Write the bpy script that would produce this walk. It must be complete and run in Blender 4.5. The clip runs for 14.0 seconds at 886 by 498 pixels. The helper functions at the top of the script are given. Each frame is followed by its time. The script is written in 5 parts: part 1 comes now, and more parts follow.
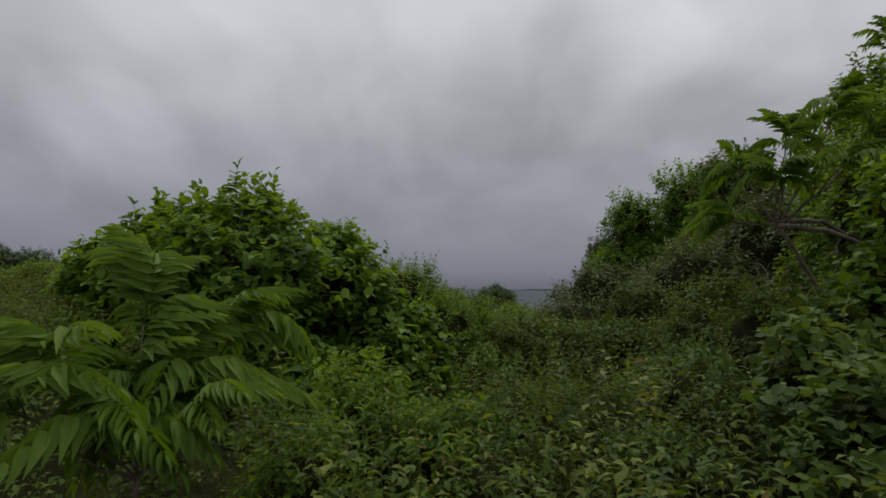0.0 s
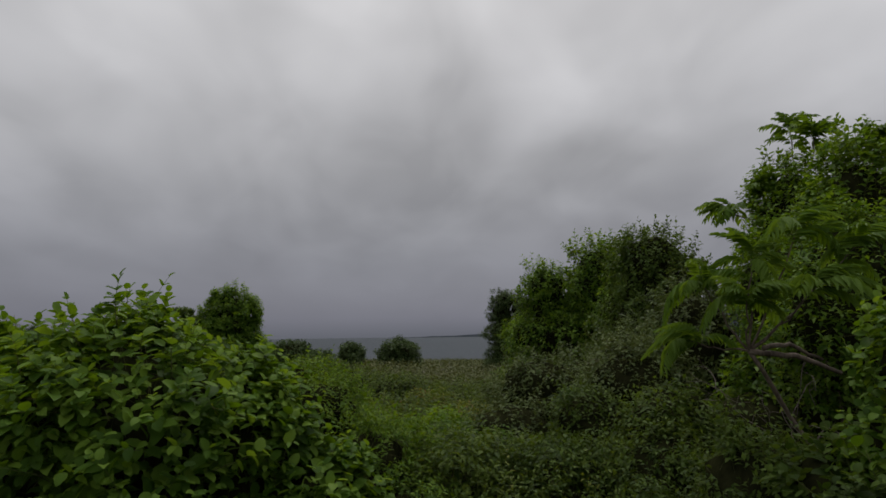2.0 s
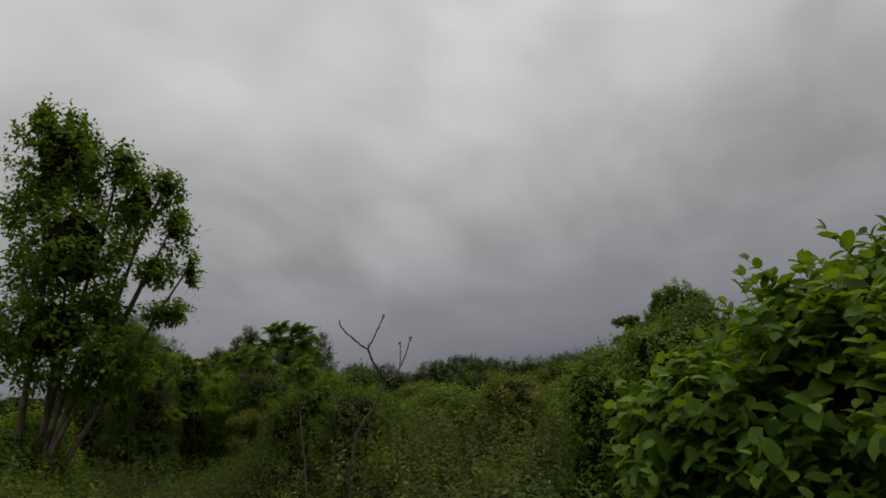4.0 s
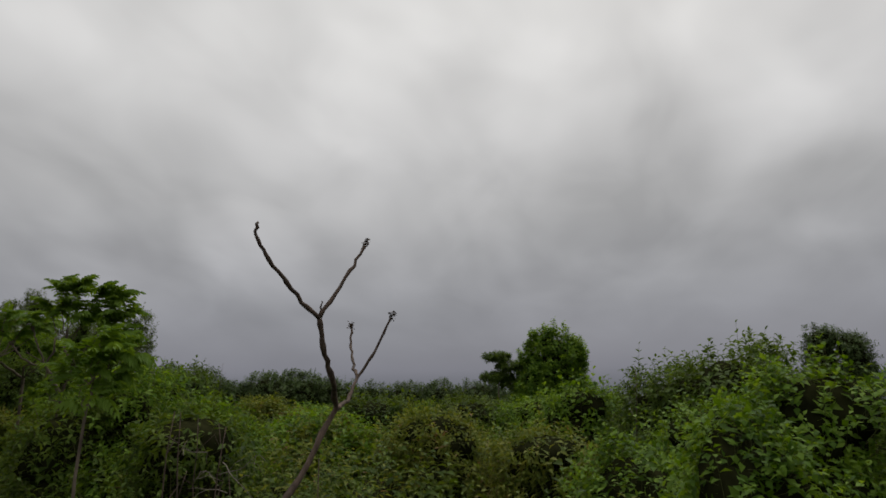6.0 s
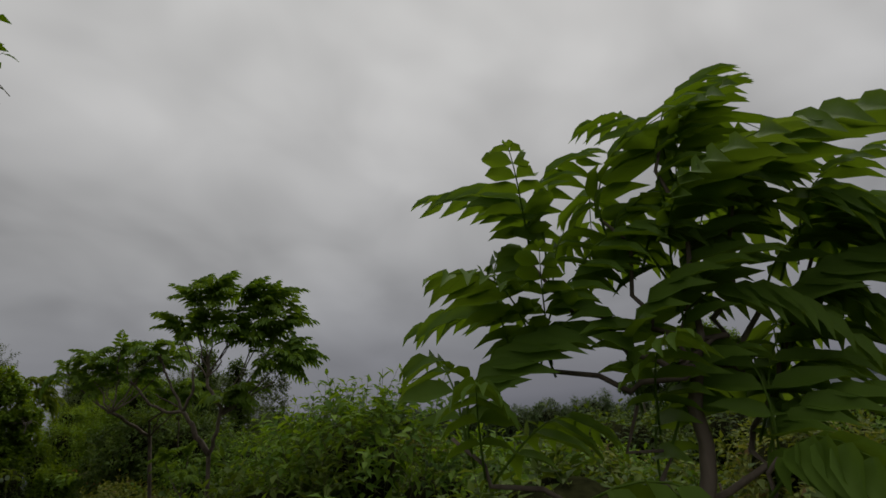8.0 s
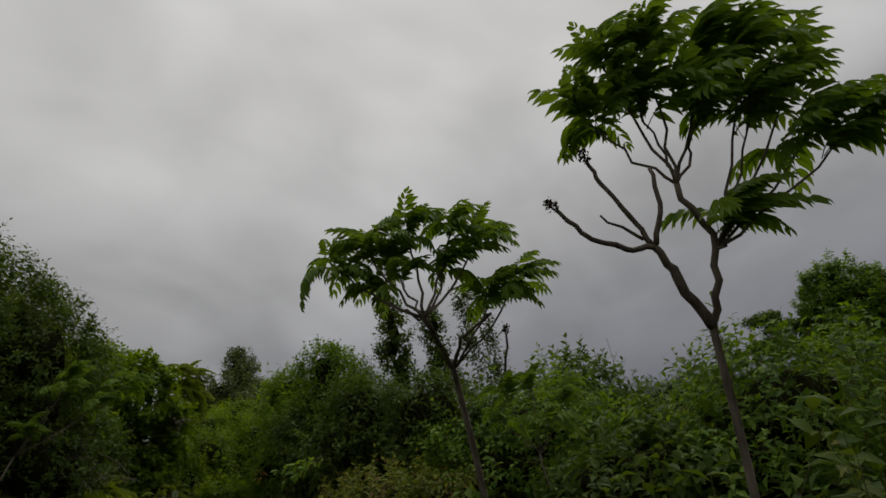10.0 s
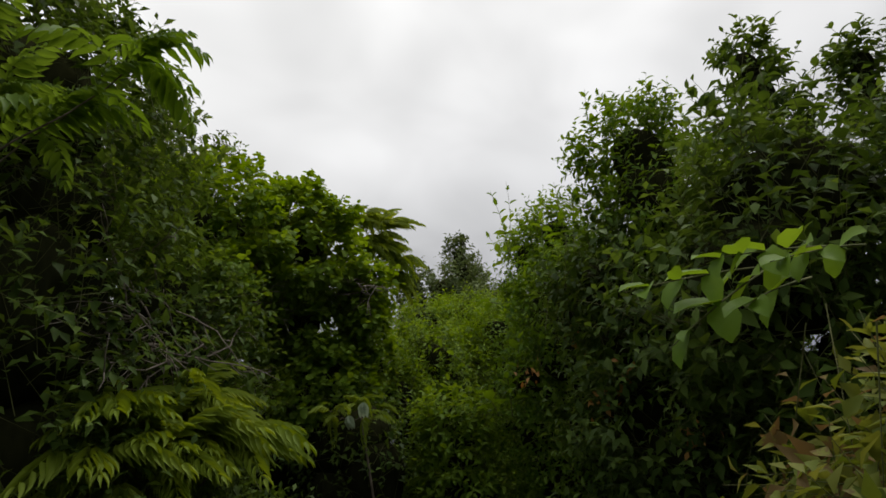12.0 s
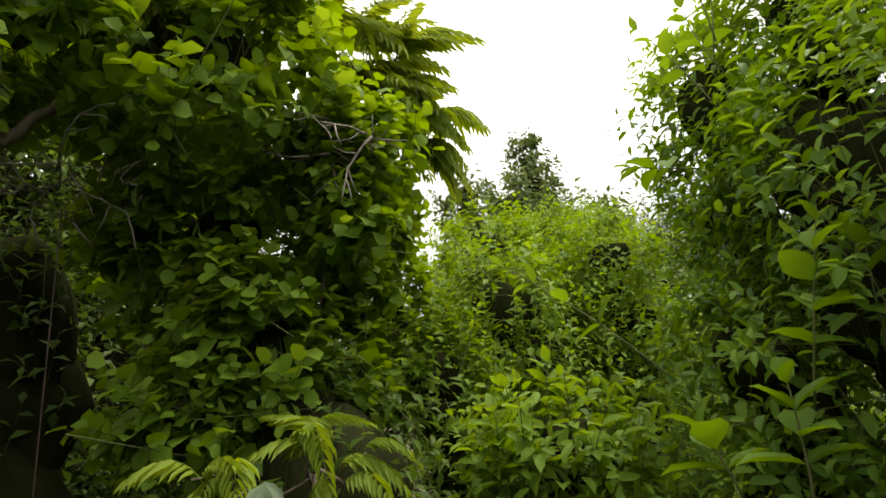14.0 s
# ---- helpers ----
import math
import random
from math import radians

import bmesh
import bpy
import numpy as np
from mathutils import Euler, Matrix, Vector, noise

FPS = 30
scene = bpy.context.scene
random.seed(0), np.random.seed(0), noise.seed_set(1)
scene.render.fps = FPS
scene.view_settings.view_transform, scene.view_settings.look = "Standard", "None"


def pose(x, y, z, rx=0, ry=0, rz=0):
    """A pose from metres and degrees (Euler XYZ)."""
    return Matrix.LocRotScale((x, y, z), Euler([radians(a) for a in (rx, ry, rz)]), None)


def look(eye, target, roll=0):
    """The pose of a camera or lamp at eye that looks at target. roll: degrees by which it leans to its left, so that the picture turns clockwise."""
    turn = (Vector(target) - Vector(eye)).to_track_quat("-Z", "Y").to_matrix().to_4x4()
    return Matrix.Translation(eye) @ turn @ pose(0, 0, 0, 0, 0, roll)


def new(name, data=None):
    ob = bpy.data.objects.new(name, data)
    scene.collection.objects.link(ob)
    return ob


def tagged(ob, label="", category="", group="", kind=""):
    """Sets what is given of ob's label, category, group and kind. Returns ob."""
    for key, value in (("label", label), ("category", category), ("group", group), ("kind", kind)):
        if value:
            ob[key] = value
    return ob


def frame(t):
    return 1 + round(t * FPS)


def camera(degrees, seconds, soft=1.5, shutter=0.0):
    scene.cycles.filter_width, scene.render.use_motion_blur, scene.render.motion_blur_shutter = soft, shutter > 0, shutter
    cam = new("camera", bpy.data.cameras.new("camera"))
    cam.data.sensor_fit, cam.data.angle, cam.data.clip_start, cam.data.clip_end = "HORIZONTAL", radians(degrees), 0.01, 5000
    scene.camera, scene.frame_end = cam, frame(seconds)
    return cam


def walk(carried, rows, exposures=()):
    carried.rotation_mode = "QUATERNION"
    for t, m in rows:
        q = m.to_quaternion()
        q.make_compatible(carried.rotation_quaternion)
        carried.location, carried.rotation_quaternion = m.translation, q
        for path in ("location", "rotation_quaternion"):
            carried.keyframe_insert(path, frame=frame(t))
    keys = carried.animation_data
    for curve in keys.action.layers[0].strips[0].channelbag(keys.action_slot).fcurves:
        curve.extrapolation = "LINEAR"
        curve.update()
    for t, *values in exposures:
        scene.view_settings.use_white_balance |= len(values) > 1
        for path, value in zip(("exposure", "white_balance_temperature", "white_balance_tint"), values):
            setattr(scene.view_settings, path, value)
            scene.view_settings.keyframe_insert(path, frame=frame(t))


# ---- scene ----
cam = camera(76.54, 14.0, soft=1.6)
PATH = [
    (0.0, pose(-0.002, -0.003, 1.503, 93.86, -0.80, 0.09)),
    (0.5, pose(-0.210, 0.515, 1.811, 94.49, -0.47, -4.45)),
    (1.0, pose(-0.331, 0.662, 2.011, 96.11, -0.56, -6.96)),
    (1.5, pose(-0.322, 0.668, 2.184, 97.99, -0.37, -9.97)),
    (2.0, pose(-0.329, 0.744, 2.231, 98.69, 0.80, -9.96)),
    (2.5, pose(-0.486, 1.004, 2.165, 99.73, 4.37, -5.52)),
    (3.0, pose(-1.206, 1.188, 2.178, 100.86, 8.31, 10.40)),
    (3.2, pose(-1.596, 1.346, 2.084, 102.42, 10.22, 18.61)),
    (5.3, look((-4.923, 4.167, 2.07), (-5.917, 5.844, 2.517), -7.6)),
    (5.5, look((-5.106, 4.408, 2.085), (-5.964, 6.163, 2.516), -5.1)),
    (6.0, look((-5.516, 4.911, 2.2), (-5.908, 6.812, 2.681), -1.0)),
    (6.5, look((-5.979, 5.42, 2.252), (-6.068, 7.348, 2.777), 0.6)),
    (7.0, look((-6.701, 5.789, 2.246), (-6.956, 7.699, 2.781), -1.0)),
    (7.5, look((-7.3, 6.3, 2.22), (-7.775, 8.165, 2.766), -3.6)),
    (7.7, look((-7.56, 6.6, 2.25), (-8.121, 8.436, 2.811), -5.2)),
    (9.8, pose(-11.203, 7.901, 1.996, 109.32, 12.96, 21.60)),
    (10.0, pose(-11.534, 8.217, 2.004, 109.49, 13.40, 23.96)),
    (10.5, pose(-12.289, 9.021, 1.880, 111.10, 13.06, 31.31)),
    (11.0, pose(-12.893, 9.669, 1.787, 112.53, 11.38, 40.88)),
    (11.5, pose(-13.367, 10.137, 1.845, 111.09, 11.78, 44.26)),
    (12.0, pose(-13.937, 10.753, 1.961, 109.30, 11.91, 46.59)),
    (12.5, pose(-14.353, 11.204, 2.047, 108.23, 11.84, 48.96)),
    (13.0, pose(-14.750, 11.633, 2.104, 106.27, 11.28, 50.25)),
    (13.5, pose(-15.080, 11.866, 2.163, 106.18, 10.85, 51.51)),
    (14.0, pose(-15.392, 12.091, 2.272, 105.07, 10.97, 52.04)),
]
EXPOSURES = [(0.0, 0.35, 6400, 10), (1.5, 0.3, 6500, 10), (3.0, 0.0, 6700, 9), (5.5, 0.55, 6800, 8), (6.5, 0.15, 6700, 8), (7.5, 0.02, 6700, 8), (9.8, 0.05, 6750, 8), (11.0, 0.35, 6750, 8), (12.0, 0.8, 6650, 8), (12.5, 0.98, 6650, 7), (13.0, 1.25, 6750, 6), (13.5, 1.62, 6880, 6), (14.0, 2.3, 7150, 4)]
walk(cam, PATH, EXPOSURES)

# ---------------------------------------------------------------- world: overcast sky
SUN_EL, SUN_AZ = radians(62), radians(20)


def make_world():
    w = bpy.data.worlds.new("overcast_sky")
    w.use_nodes = True
    nt = w.node_tree
    nt.nodes.clear()
    N, L = nt.nodes.new, nt.links.new
    out = N("ShaderNodeOutputWorld")
    sky = N("ShaderNodeTexSky")
    sky.sky_type, sky.sun_disc = "NISHITA", False
    sky.sun_elevation, sky.sun_rotation = SUN_EL, SUN_AZ
    sky.dust_density = 4.0
    bg_sky = N("ShaderNodeBackground")
    bg_sky.inputs["Strength"].default_value = 0.05
    L(sky.outputs[0], bg_sky.inputs["Color"])
    tc = N("ShaderNodeTexCoord")
    sep = N("ShaderNodeSeparateXYZ")
    L(tc.outputs["Generated"], sep.inputs[0])

    def math_node(op, a, b=None):
        m = N("ShaderNodeMath")
        m.operation = op
        for i, v in enumerate((a, b)):
            if v is None:
                continue
            if isinstance(v, (int, float)):
                m.inputs[i].default_value = v
            else:
                L(v, m.inputs[i])
        return m.outputs[0]

    zc = math_node("MAXIMUM", sep.outputs["Z"], 0.0)
    zz = math_node("ADD", zc, 0.38)
    px, py = math_node("DIVIDE", sep.outputs["X"], zz), math_node("DIVIDE", sep.outputs["Y"], zz)
    comb = N("ShaderNodeCombineXYZ")
    L(px, comb.inputs[0]), L(py, comb.inputs[1])
    mp = N("ShaderNodeMapping")
    mp.inputs["Rotation"].default_value = (0, 0, radians(-28))
    mp.inputs["Scale"].default_value = (1.0, 0.75, 1.0)
    L(comb.outputs[0], mp.inputs[0])

    def tex_noise(scale, detail, rough, dist):
        n = N("ShaderNodeTexNoise")
        n.inputs["Scale"].default_value, n.inputs["Detail"].default_value = scale, detail
        n.inputs["Roughness"].default_value, n.inputs["Distortion"].default_value = rough, dist
        L(mp.outputs[0], n.inputs["Vector"])
        return n.outputs[0]

    n1, n2 = tex_noise(1.5, 3, 0.5, 0.55), tex_noise(4.2, 3, 0.45, 0.4)
    mix = math_node("ADD", math_node("MULTIPLY", n1, 0.72), math_node("MULTIPLY", n2, 0.28))
    # brightness of the cloud deck rises from the horizon to the zenith
    el = N("ShaderNodeValToRGB")
    el.color_ramp.elements[0].position, el.color_ramp.elements[0].color = 0.0, (0.115, 0.122, 0.148, 1)
    el.color_ramp.elements[1].position, el.color_ramp.elements[1].color = 0.75, (0.62, 0.62, 0.63, 1)
    for p, c in ((0.03, (0.16, 0.165, 0.2)), (0.12, (0.215, 0.22, 0.25)), (0.3, (0.36, 0.362, 0.38)), (0.5, (0.5, 0.5, 0.515))):
        e = el.color_ramp.elements.new(p)
        e.color = (*c, 1)
    L(zc, el.inputs[0])
    cr = N("ShaderNodeMapRange")
    cr.inputs["From Min"].default_value, cr.inputs["From Max"].default_value = 0.36, 0.64
    cr.inputs["To Min"].default_value, cr.inputs["To Max"].default_value = 0.73, 1.24
    L(mix, cr.inputs["Value"])
    # the deck evens out towards the horizon
    fade = N("ShaderNodeMapRange")
    fade.inputs["From Min"].default_value, fade.inputs["From Max"].default_value = 0.0, 0.22
    L(zc, fade.inputs["Value"])
    one = N("ShaderNodeMix")
    one.data_type = "FLOAT"
    one.inputs["A"].default_value = 1.0
    L(fade.outputs[0], one.inputs["Factor"]), L(cr.outputs[0], one.inputs["B"])
    mul = N("ShaderNodeVectorMath")
    mul.operation = "SCALE"
    L(el.outputs["Color"], mul.inputs[0]), L(one.outputs[0], mul.inputs["Scale"])
    bg = N("ShaderNodeBackground")
    bg.inputs["Strength"].default_value = 1.0
    L(mul.outputs[0], bg.inputs["Color"])
    ms = N("ShaderNodeMixShader")
    ms.inputs[0].default_value = 0.93
    L(bg_sky.outputs[0], ms.inputs[1]), L(bg.outputs[0], ms.inputs[2])
    L(ms.outputs[0], out.inputs[0])
    scene.world = w


make_world()
sun_data = bpy.data.lights.new("sun", "SUN")
sun_data.energy, sun_data.angle, sun_data.color = 1.0, radians(35), (1.0, 0.97, 0.92)
sun = new("sun", sun_data)
sun.matrix_world = look((0, 0, 40), (-40 * math.cos(SUN_EL) * math.sin(SUN_AZ), -40 * math.cos(SUN_EL) * math.cos(SUN_AZ), 40 - 40 * math.sin(SUN_EL)))


# ---------------------------------------------------------------- materials
def leaf_mat(name, dark, mid, light, trans=0.36, rough=0.5, spec=0.13, brown=0.0, by_object=False):
    m = bpy.data.materials.new(name)
    m.use_nodes = True
    nt = m.node_tree
    nt.nodes.clear()
    N, L = nt.nodes.new, nt.links.new
    geo, oi = N("ShaderNodeNewGeometry"), N("ShaderNodeObjectInfo")
    tc = N("ShaderNodeTexCoord")
    big = N("ShaderNodeTexNoise")
    big.inputs["Scale"].default_value, big.inputs["Detail"].default_value = 1.7, 2
    L(geo.outputs["Position"], big.inputs["Vector"])
    fine = N("ShaderNodeTexNoise")
    fine.inputs["Scale"].default_value, fine.inputs["Detail"].default_value = 60, 3
    L(geo.outputs["Position"], fine.inputs["Vector"])
    a = N("ShaderNodeMath")
    a.operation = "MULTIPLY_ADD"
    L(geo.outputs["Random Per Island"], a.inputs[0])
    a.inputs[1].default_value = 0.72
    b = N("ShaderNodeMath")
    b.operation = "MULTIPLY_ADD"
    L(big.outputs[0], b.inputs[0])
    b.inputs[1].default_value, b.inputs[2].default_value = 1.25, -0.43
    L(b.outputs[0], a.inputs[2])
    c = N("ShaderNodeMath")
    c.operation = "MULTIPLY_ADD"
    L(fine.outputs[0], c.inputs[0])
    c.inputs[1].default_value = 0.16
    L(a.outputs[0], c.inputs[2])
    ramp = N("ShaderNodeValToRGB")
    el = ramp.color_ramp.elements
    el[0].position, el[0].color = 0.2, (*dark, 1)
    el[1].position, el[1].color = 0.95, (*light, 1)
    e = el.new(0.55)
    e.color = (*mid, 1)
    if brown:
        e = el.new(1.0 - brown)
        e.color = (*light, 1)
        e = el.new(min(1.0, 1.02 - brown))
        e.color = (0.16, 0.11, 0.04, 1)
    L(c.outputs[0], ramp.inputs[0])
    pr = N("ShaderNodeBsdfPrincipled")
    L(ramp.outputs[0], pr.inputs["Base Color"])
    rr = N("ShaderNodeMapRange")
    rr.inputs["To Min"].default_value, rr.inputs["To Max"].default_value = rough - 0.1, rough + 0.2
    L(fine.outputs[0], rr.inputs["Value"]), L(rr.outputs[0], pr.inputs["Roughness"])
    pr.inputs["Specular IOR Level"].default_value = spec
    bump = N("ShaderNodeBump")
    bump.inputs["Strength"].default_value, bump.inputs["Distance"].default_value = 0.35, 0.004
    L(fine.outputs[0], bump.inputs["Height"]), L(bump.outputs[0], pr.inputs["Normal"])
    tr = N("ShaderNodeBsdfTranslucent")
    hsv = N("ShaderNodeHueSaturation")
    hsv.inputs["Hue"].default_value, hsv.inputs["Saturation"].default_value, hsv.inputs["Value"].default_value = 0.48, 1.1, 1.5
    L(ramp.outputs[0], hsv.inputs["Color"]), L(hsv.outputs[0], tr.inputs["Color"])
    mx = N("ShaderNodeMixShader")
    mx.inputs[0].default_value = trans
    L(pr.outputs[0], mx.inputs[1]), L(tr.outputs[0], mx.inputs[2])
    out = N("ShaderNodeOutputMaterial")
    L(mx.outputs[0], out.inputs[0])
    return m


def bark_mat(name, c0, c1, scale=40.0, rough=0.85, stretch=0.25, spec=0.25):
    m = bpy.data.materials.new(name)
    m.use_nodes = True
    nt = m.node_tree
    N, L = nt.nodes.new, nt.links.new
    pr = nt.nodes["Principled BSDF"]
    tc = N("ShaderNodeTexCoord")
    mp = N("ShaderNodeMapping")
    mp.inputs["Scale"].default_value = (1, 1, stretch)
    L(tc.outputs["Object"], mp.inputs[0])
    n = N("ShaderNodeTexNoise")
    n.inputs["Scale"].default_value, n.inputs["Detail"].default_value = scale, 6
    L(mp.outputs[0], n.inputs["Vector"])
    n2 = N("ShaderNodeTexNoise")
    n2.inputs["Scale"].default_value = scale / 9
    L(tc.outputs["Object"], n2.inputs["Vector"])
    ad = N("ShaderNodeMath")
    ad.operation = "MULTIPLY_ADD"
    L(n2.outputs[0], ad.inputs[0])
    ad.inputs[1].default_value = 0.5
    hf = N("ShaderNodeMath")
    hf.operation = "MULTIPLY"
    hf.inputs[1].default_value = 0.5
    L(n.outputs[0], hf.inputs[0]), L(hf.outputs[0], ad.inputs[2])
    rp = N("ShaderNodeValToRGB")
    rp.color_ramp.elements[0].position, rp.color_ramp.elements[0].color = 0.35, (*c0, 1)
    rp.color_ramp.elements[1].position, rp.color_ramp.elements[1].color = 0.65, (*c1, 1)
    L(ad.outputs[0], rp.inputs[0]), L(rp.outputs[0], pr.inputs["Base Color"])
    pr.inputs["Roughness"].default_value = rough
    pr.inputs["Specular IOR Level"].default_value = spec
    bu = N("ShaderNodeBump")
    bu.inputs["Strength"].default_value, bu.inputs["Distance"].default_value = 0.6, 0.01
    L(n.outputs[0], bu.inputs["Height"]), L(bu.outputs[0], pr.inputs["Normal"])
    return m


M_MOUND = leaf_mat("vine_leaf", (0.037, 0.082, 0.009), (0.082, 0.160, 0.017), (0.163, 0.262, 0.035), trans=0.4)
M_SUMAC = leaf_mat("sumac_leaf", (0.047, 0.097, 0.011), (0.085, 0.160, 0.018), (0.142, 0.225, 0.036), trans=0.4)
M_SUMAC_Y = leaf_mat("sumac_leaf_young", (0.084, 0.140, 0.012), (0.137, 0.200, 0.019), (0.210, 0.270, 0.035), trans=0.4)
M_SHRUB = leaf_mat("shrub_leaf", (0.029, 0.056, 0.009), (0.058, 0.100, 0.016), (0.099, 0.155, 0.027))
M_OLIVE = leaf_mat("olive_leaf", (0.042, 0.066, 0.019), (0.073, 0.108, 0.029), (0.115, 0.150, 0.046), trans=0.25)
M_FIELD = leaf_mat("undergrowth_leaf", (0.027, 0.052, 0.008), (0.054, 0.094, 0.012), (0.103, 0.150, 0.023))
M_FIELD_Y = leaf_mat("goldenrod_leaf", (0.070, 0.100, 0.014), (0.119, 0.156, 0.023), (0.196, 0.210, 0.042), brown=0.03)
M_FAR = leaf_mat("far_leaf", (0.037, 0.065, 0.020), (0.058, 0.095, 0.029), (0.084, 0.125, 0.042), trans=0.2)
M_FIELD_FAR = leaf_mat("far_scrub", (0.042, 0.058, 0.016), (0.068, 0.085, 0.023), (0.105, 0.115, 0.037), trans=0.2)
M_BROAD = leaf_mat("broad_leaf", (0.047, 0.100, 0.010), (0.089, 0.165, 0.016), (0.147, 0.235, 0.029), trans=0.42)
M_LIGHT = leaf_mat("fresh_leaf", (0.079, 0.140, 0.012), (0.126, 0.210, 0.019), (0.178, 0.270, 0.033), trans=0.42)
M_PALE = leaf_mat("pale_leaf_underside", (0.25, 0.32, 0.2), (0.34, 0.42, 0.28), (0.42, 0.5, 0.36), trans=0.2)
M_DEADLEAF = leaf_mat("withered_leaf", (0.14, 0.07, 0.02), (0.25, 0.13, 0.035), (0.36, 0.2, 0.06), trans=0.25)
M_STEM = bark_mat("green_stem", (0.06, 0.075, 0.02), (0.13, 0.13, 0.05), 60)
M_BARK = bark_mat("sumac_bark", (0.06, 0.045, 0.035), (0.2, 0.16, 0.125), 45)
M_DEAD = bark_mat("dead_wood", (0.035, 0.025, 0.02), (0.12, 0.085, 0.065), 70)
M_GREYTWIG = bark_mat("grey_dead_twig", (0.1, 0.08, 0.07), (0.26, 0.22, 0.19), 80)
# near-black: the shade deep inside the growth is put into this colour
M_CORE = bark_mat("painted_inner_shade", (0.012, 0.013, 0.006), (0.028, 0.03, 0.012), 30, rough=1.0, spec=0.0)
M_SOIL = bark_mat("leaf_litter_soil", (0.035, 0.028, 0.016), (0.09, 0.075, 0.04), 7, stretch=1)


# ---------------------------------------------------------------- mesh helpers
def mesh_object(name, verts, faces, mat, parent=None, label="", smooth=True):
    me = bpy.data.meshes.new(name)
    me.from_pydata(verts, [], faces)
    me.materials.append(mat)
    if smooth:
        me.shade_smooth()
    ob = new(name, me)
    if parent is not None:
        ob.parent = parent
    if label:
        ob["label"] = label
    return ob


def part(name, bm, material, parent, label=""):
    me = bpy.data.meshes.new(name)
    bm.to_mesh(me)
    bm.free()
    me.materials.append(material)
    ob = new(name, me)
    ob.parent = parent
    if label:
        ob["label"] = label
    return ob


def thing(name, label, category, loc=(0, 0, 0), group="", kind=""):
    ob = new(name)
    ob.location = loc
    return tagged(ob, label, category, group, kind)


def unit(a):
    return a / np.maximum(np.linalg.norm(a, axis=-1, keepdims=True), 1e-9)


# leaf outlines: rows of (along, half width); 3 = fine, 1 = plain, 0 = a folded pair of triangles
PROFILES = {
    "oval": ((0.22, 0.36), (0.5, 0.5), (0.8, 0.3)),
    "round": ((0.15, 0.42), (0.5, 0.55), (0.85, 0.34)),
    "lance": ((0.15, 0.36), (0.4, 0.5), (0.75, 0.26)),
}


def leaf_template(profile, fine):
    """Vertices (along, across, lift) of one leaf of unit length and unit width, and its faces."""
    if fine == 0:
        return np.array([(0, 0, 0), (0.5, 0.5, 0.06), (1, 0, -0.12), (0.5, -0.5, 0.06)], float), [(0, 2, 1), (0, 3, 2)]
    rows = PROFILES[profile]
    if fine == 1:
        rows = (rows[1],)
    if fine == 2:
        rows = ((rows[0][0] + 0.06, rows[0][1] + 0.06), (rows[2][0] - 0.06, rows[2][1] + 0.06))
    v, f = [(0, 0, 0)], []
    for u, w in rows:
        bend = -0.22 * u * u
        v += [(u, w, bend + 0.1), (u, 0, bend), (u, -w, bend + 0.1)]
    v.append((1, 0, -0.26))
    f += [(0, 2, 1), (0, 3, 2)]
    n = len(rows)
    for i in range(n - 1):
        a, b = 1 + 3 * i, 4 + 3 * i
        f += [(a, a + 1, b + 1, b), (a + 1, a + 2, b + 2, b + 1)]
    a, t = 1 + 3 * (n - 1), len(v) - 1
    f += [(a, a + 1, t), (a + 1, a + 2, t)]
    return np.array(v, float), f


def leaf_arrays(base, axis, up, length, width, profile="oval", fine=1):
    """Vertices and faces for many leaves at once."""
    tv, tf = leaf_template(profile, fine)
    axis = unit(axis)
    side = unit(np.cross(up, axis))
    nrm = np.cross(axis, side)
    n, k = len(base), len(tv)
    L, Wd = length[:, None, None], width[:, None, None]
    v = base[:, None, :] + axis[:, None, :] * tv[None, :, 0:1] * L + side[:, None, :] * tv[None, :, 1:2] * Wd + nrm[:, None, :] * tv[None, :, 2:3] * L
    v = v.reshape(-1, 3)
    off = (np.arange(n) * k)[:, None]
    faces = []
    for f in tf:
        faces.extend((np.array(f)[None, :] + off).tolist())
    return v, faces


def tube(points, radii, sides=6):
    """A tapered tube along points."""
    P = np.array(points, float)
    n = len(P)
    T = unit(np.gradient(P, axis=0))
    ref = np.array([0.31, 0.95, 0.05])
    A = unit(np.cross(T, ref))
    B = np.cross(T, A)
    ang = np.arange(sides) * 2 * math.pi / sides
    R = np.array(radii, float)[:, None, None]
    v = P[:, None, :] + R * (np.cos(ang)[None, :, None] * A[:, None, :] + np.sin(ang)[None, :, None] * B[:, None, :])
    v = v.reshape(-1, 3)
    f = []
    for i in range(n - 1):
        for j in range(sides):
            a, b = i * sides + j, i * sides + (j + 1) % sides
            f.append((a, b, b + sides, a + sides))
    f.append(tuple(range(sides - 1, -1, -1)))
    f.append(tuple((n - 1) * sides + j for j in range(sides)))
    return v, f


class Soup:
    """Collects pieces that become one mesh."""

    def __init__(self):
        self.v, self.f, self.n = [], [], 0

    def add(self, v, f):
        v = np.asarray(v, float)
        o = self.n
        self.v.append(v)
        self.f.extend([tuple(i + o for i in q) for q in f])
        self.n += len(v)
        return self

    def make(self, name, mat, parent=None, label="", smooth=True):
        return mesh_object(name, np.concatenate(self.v).tolist(), self.f, mat, parent, label, smooth)


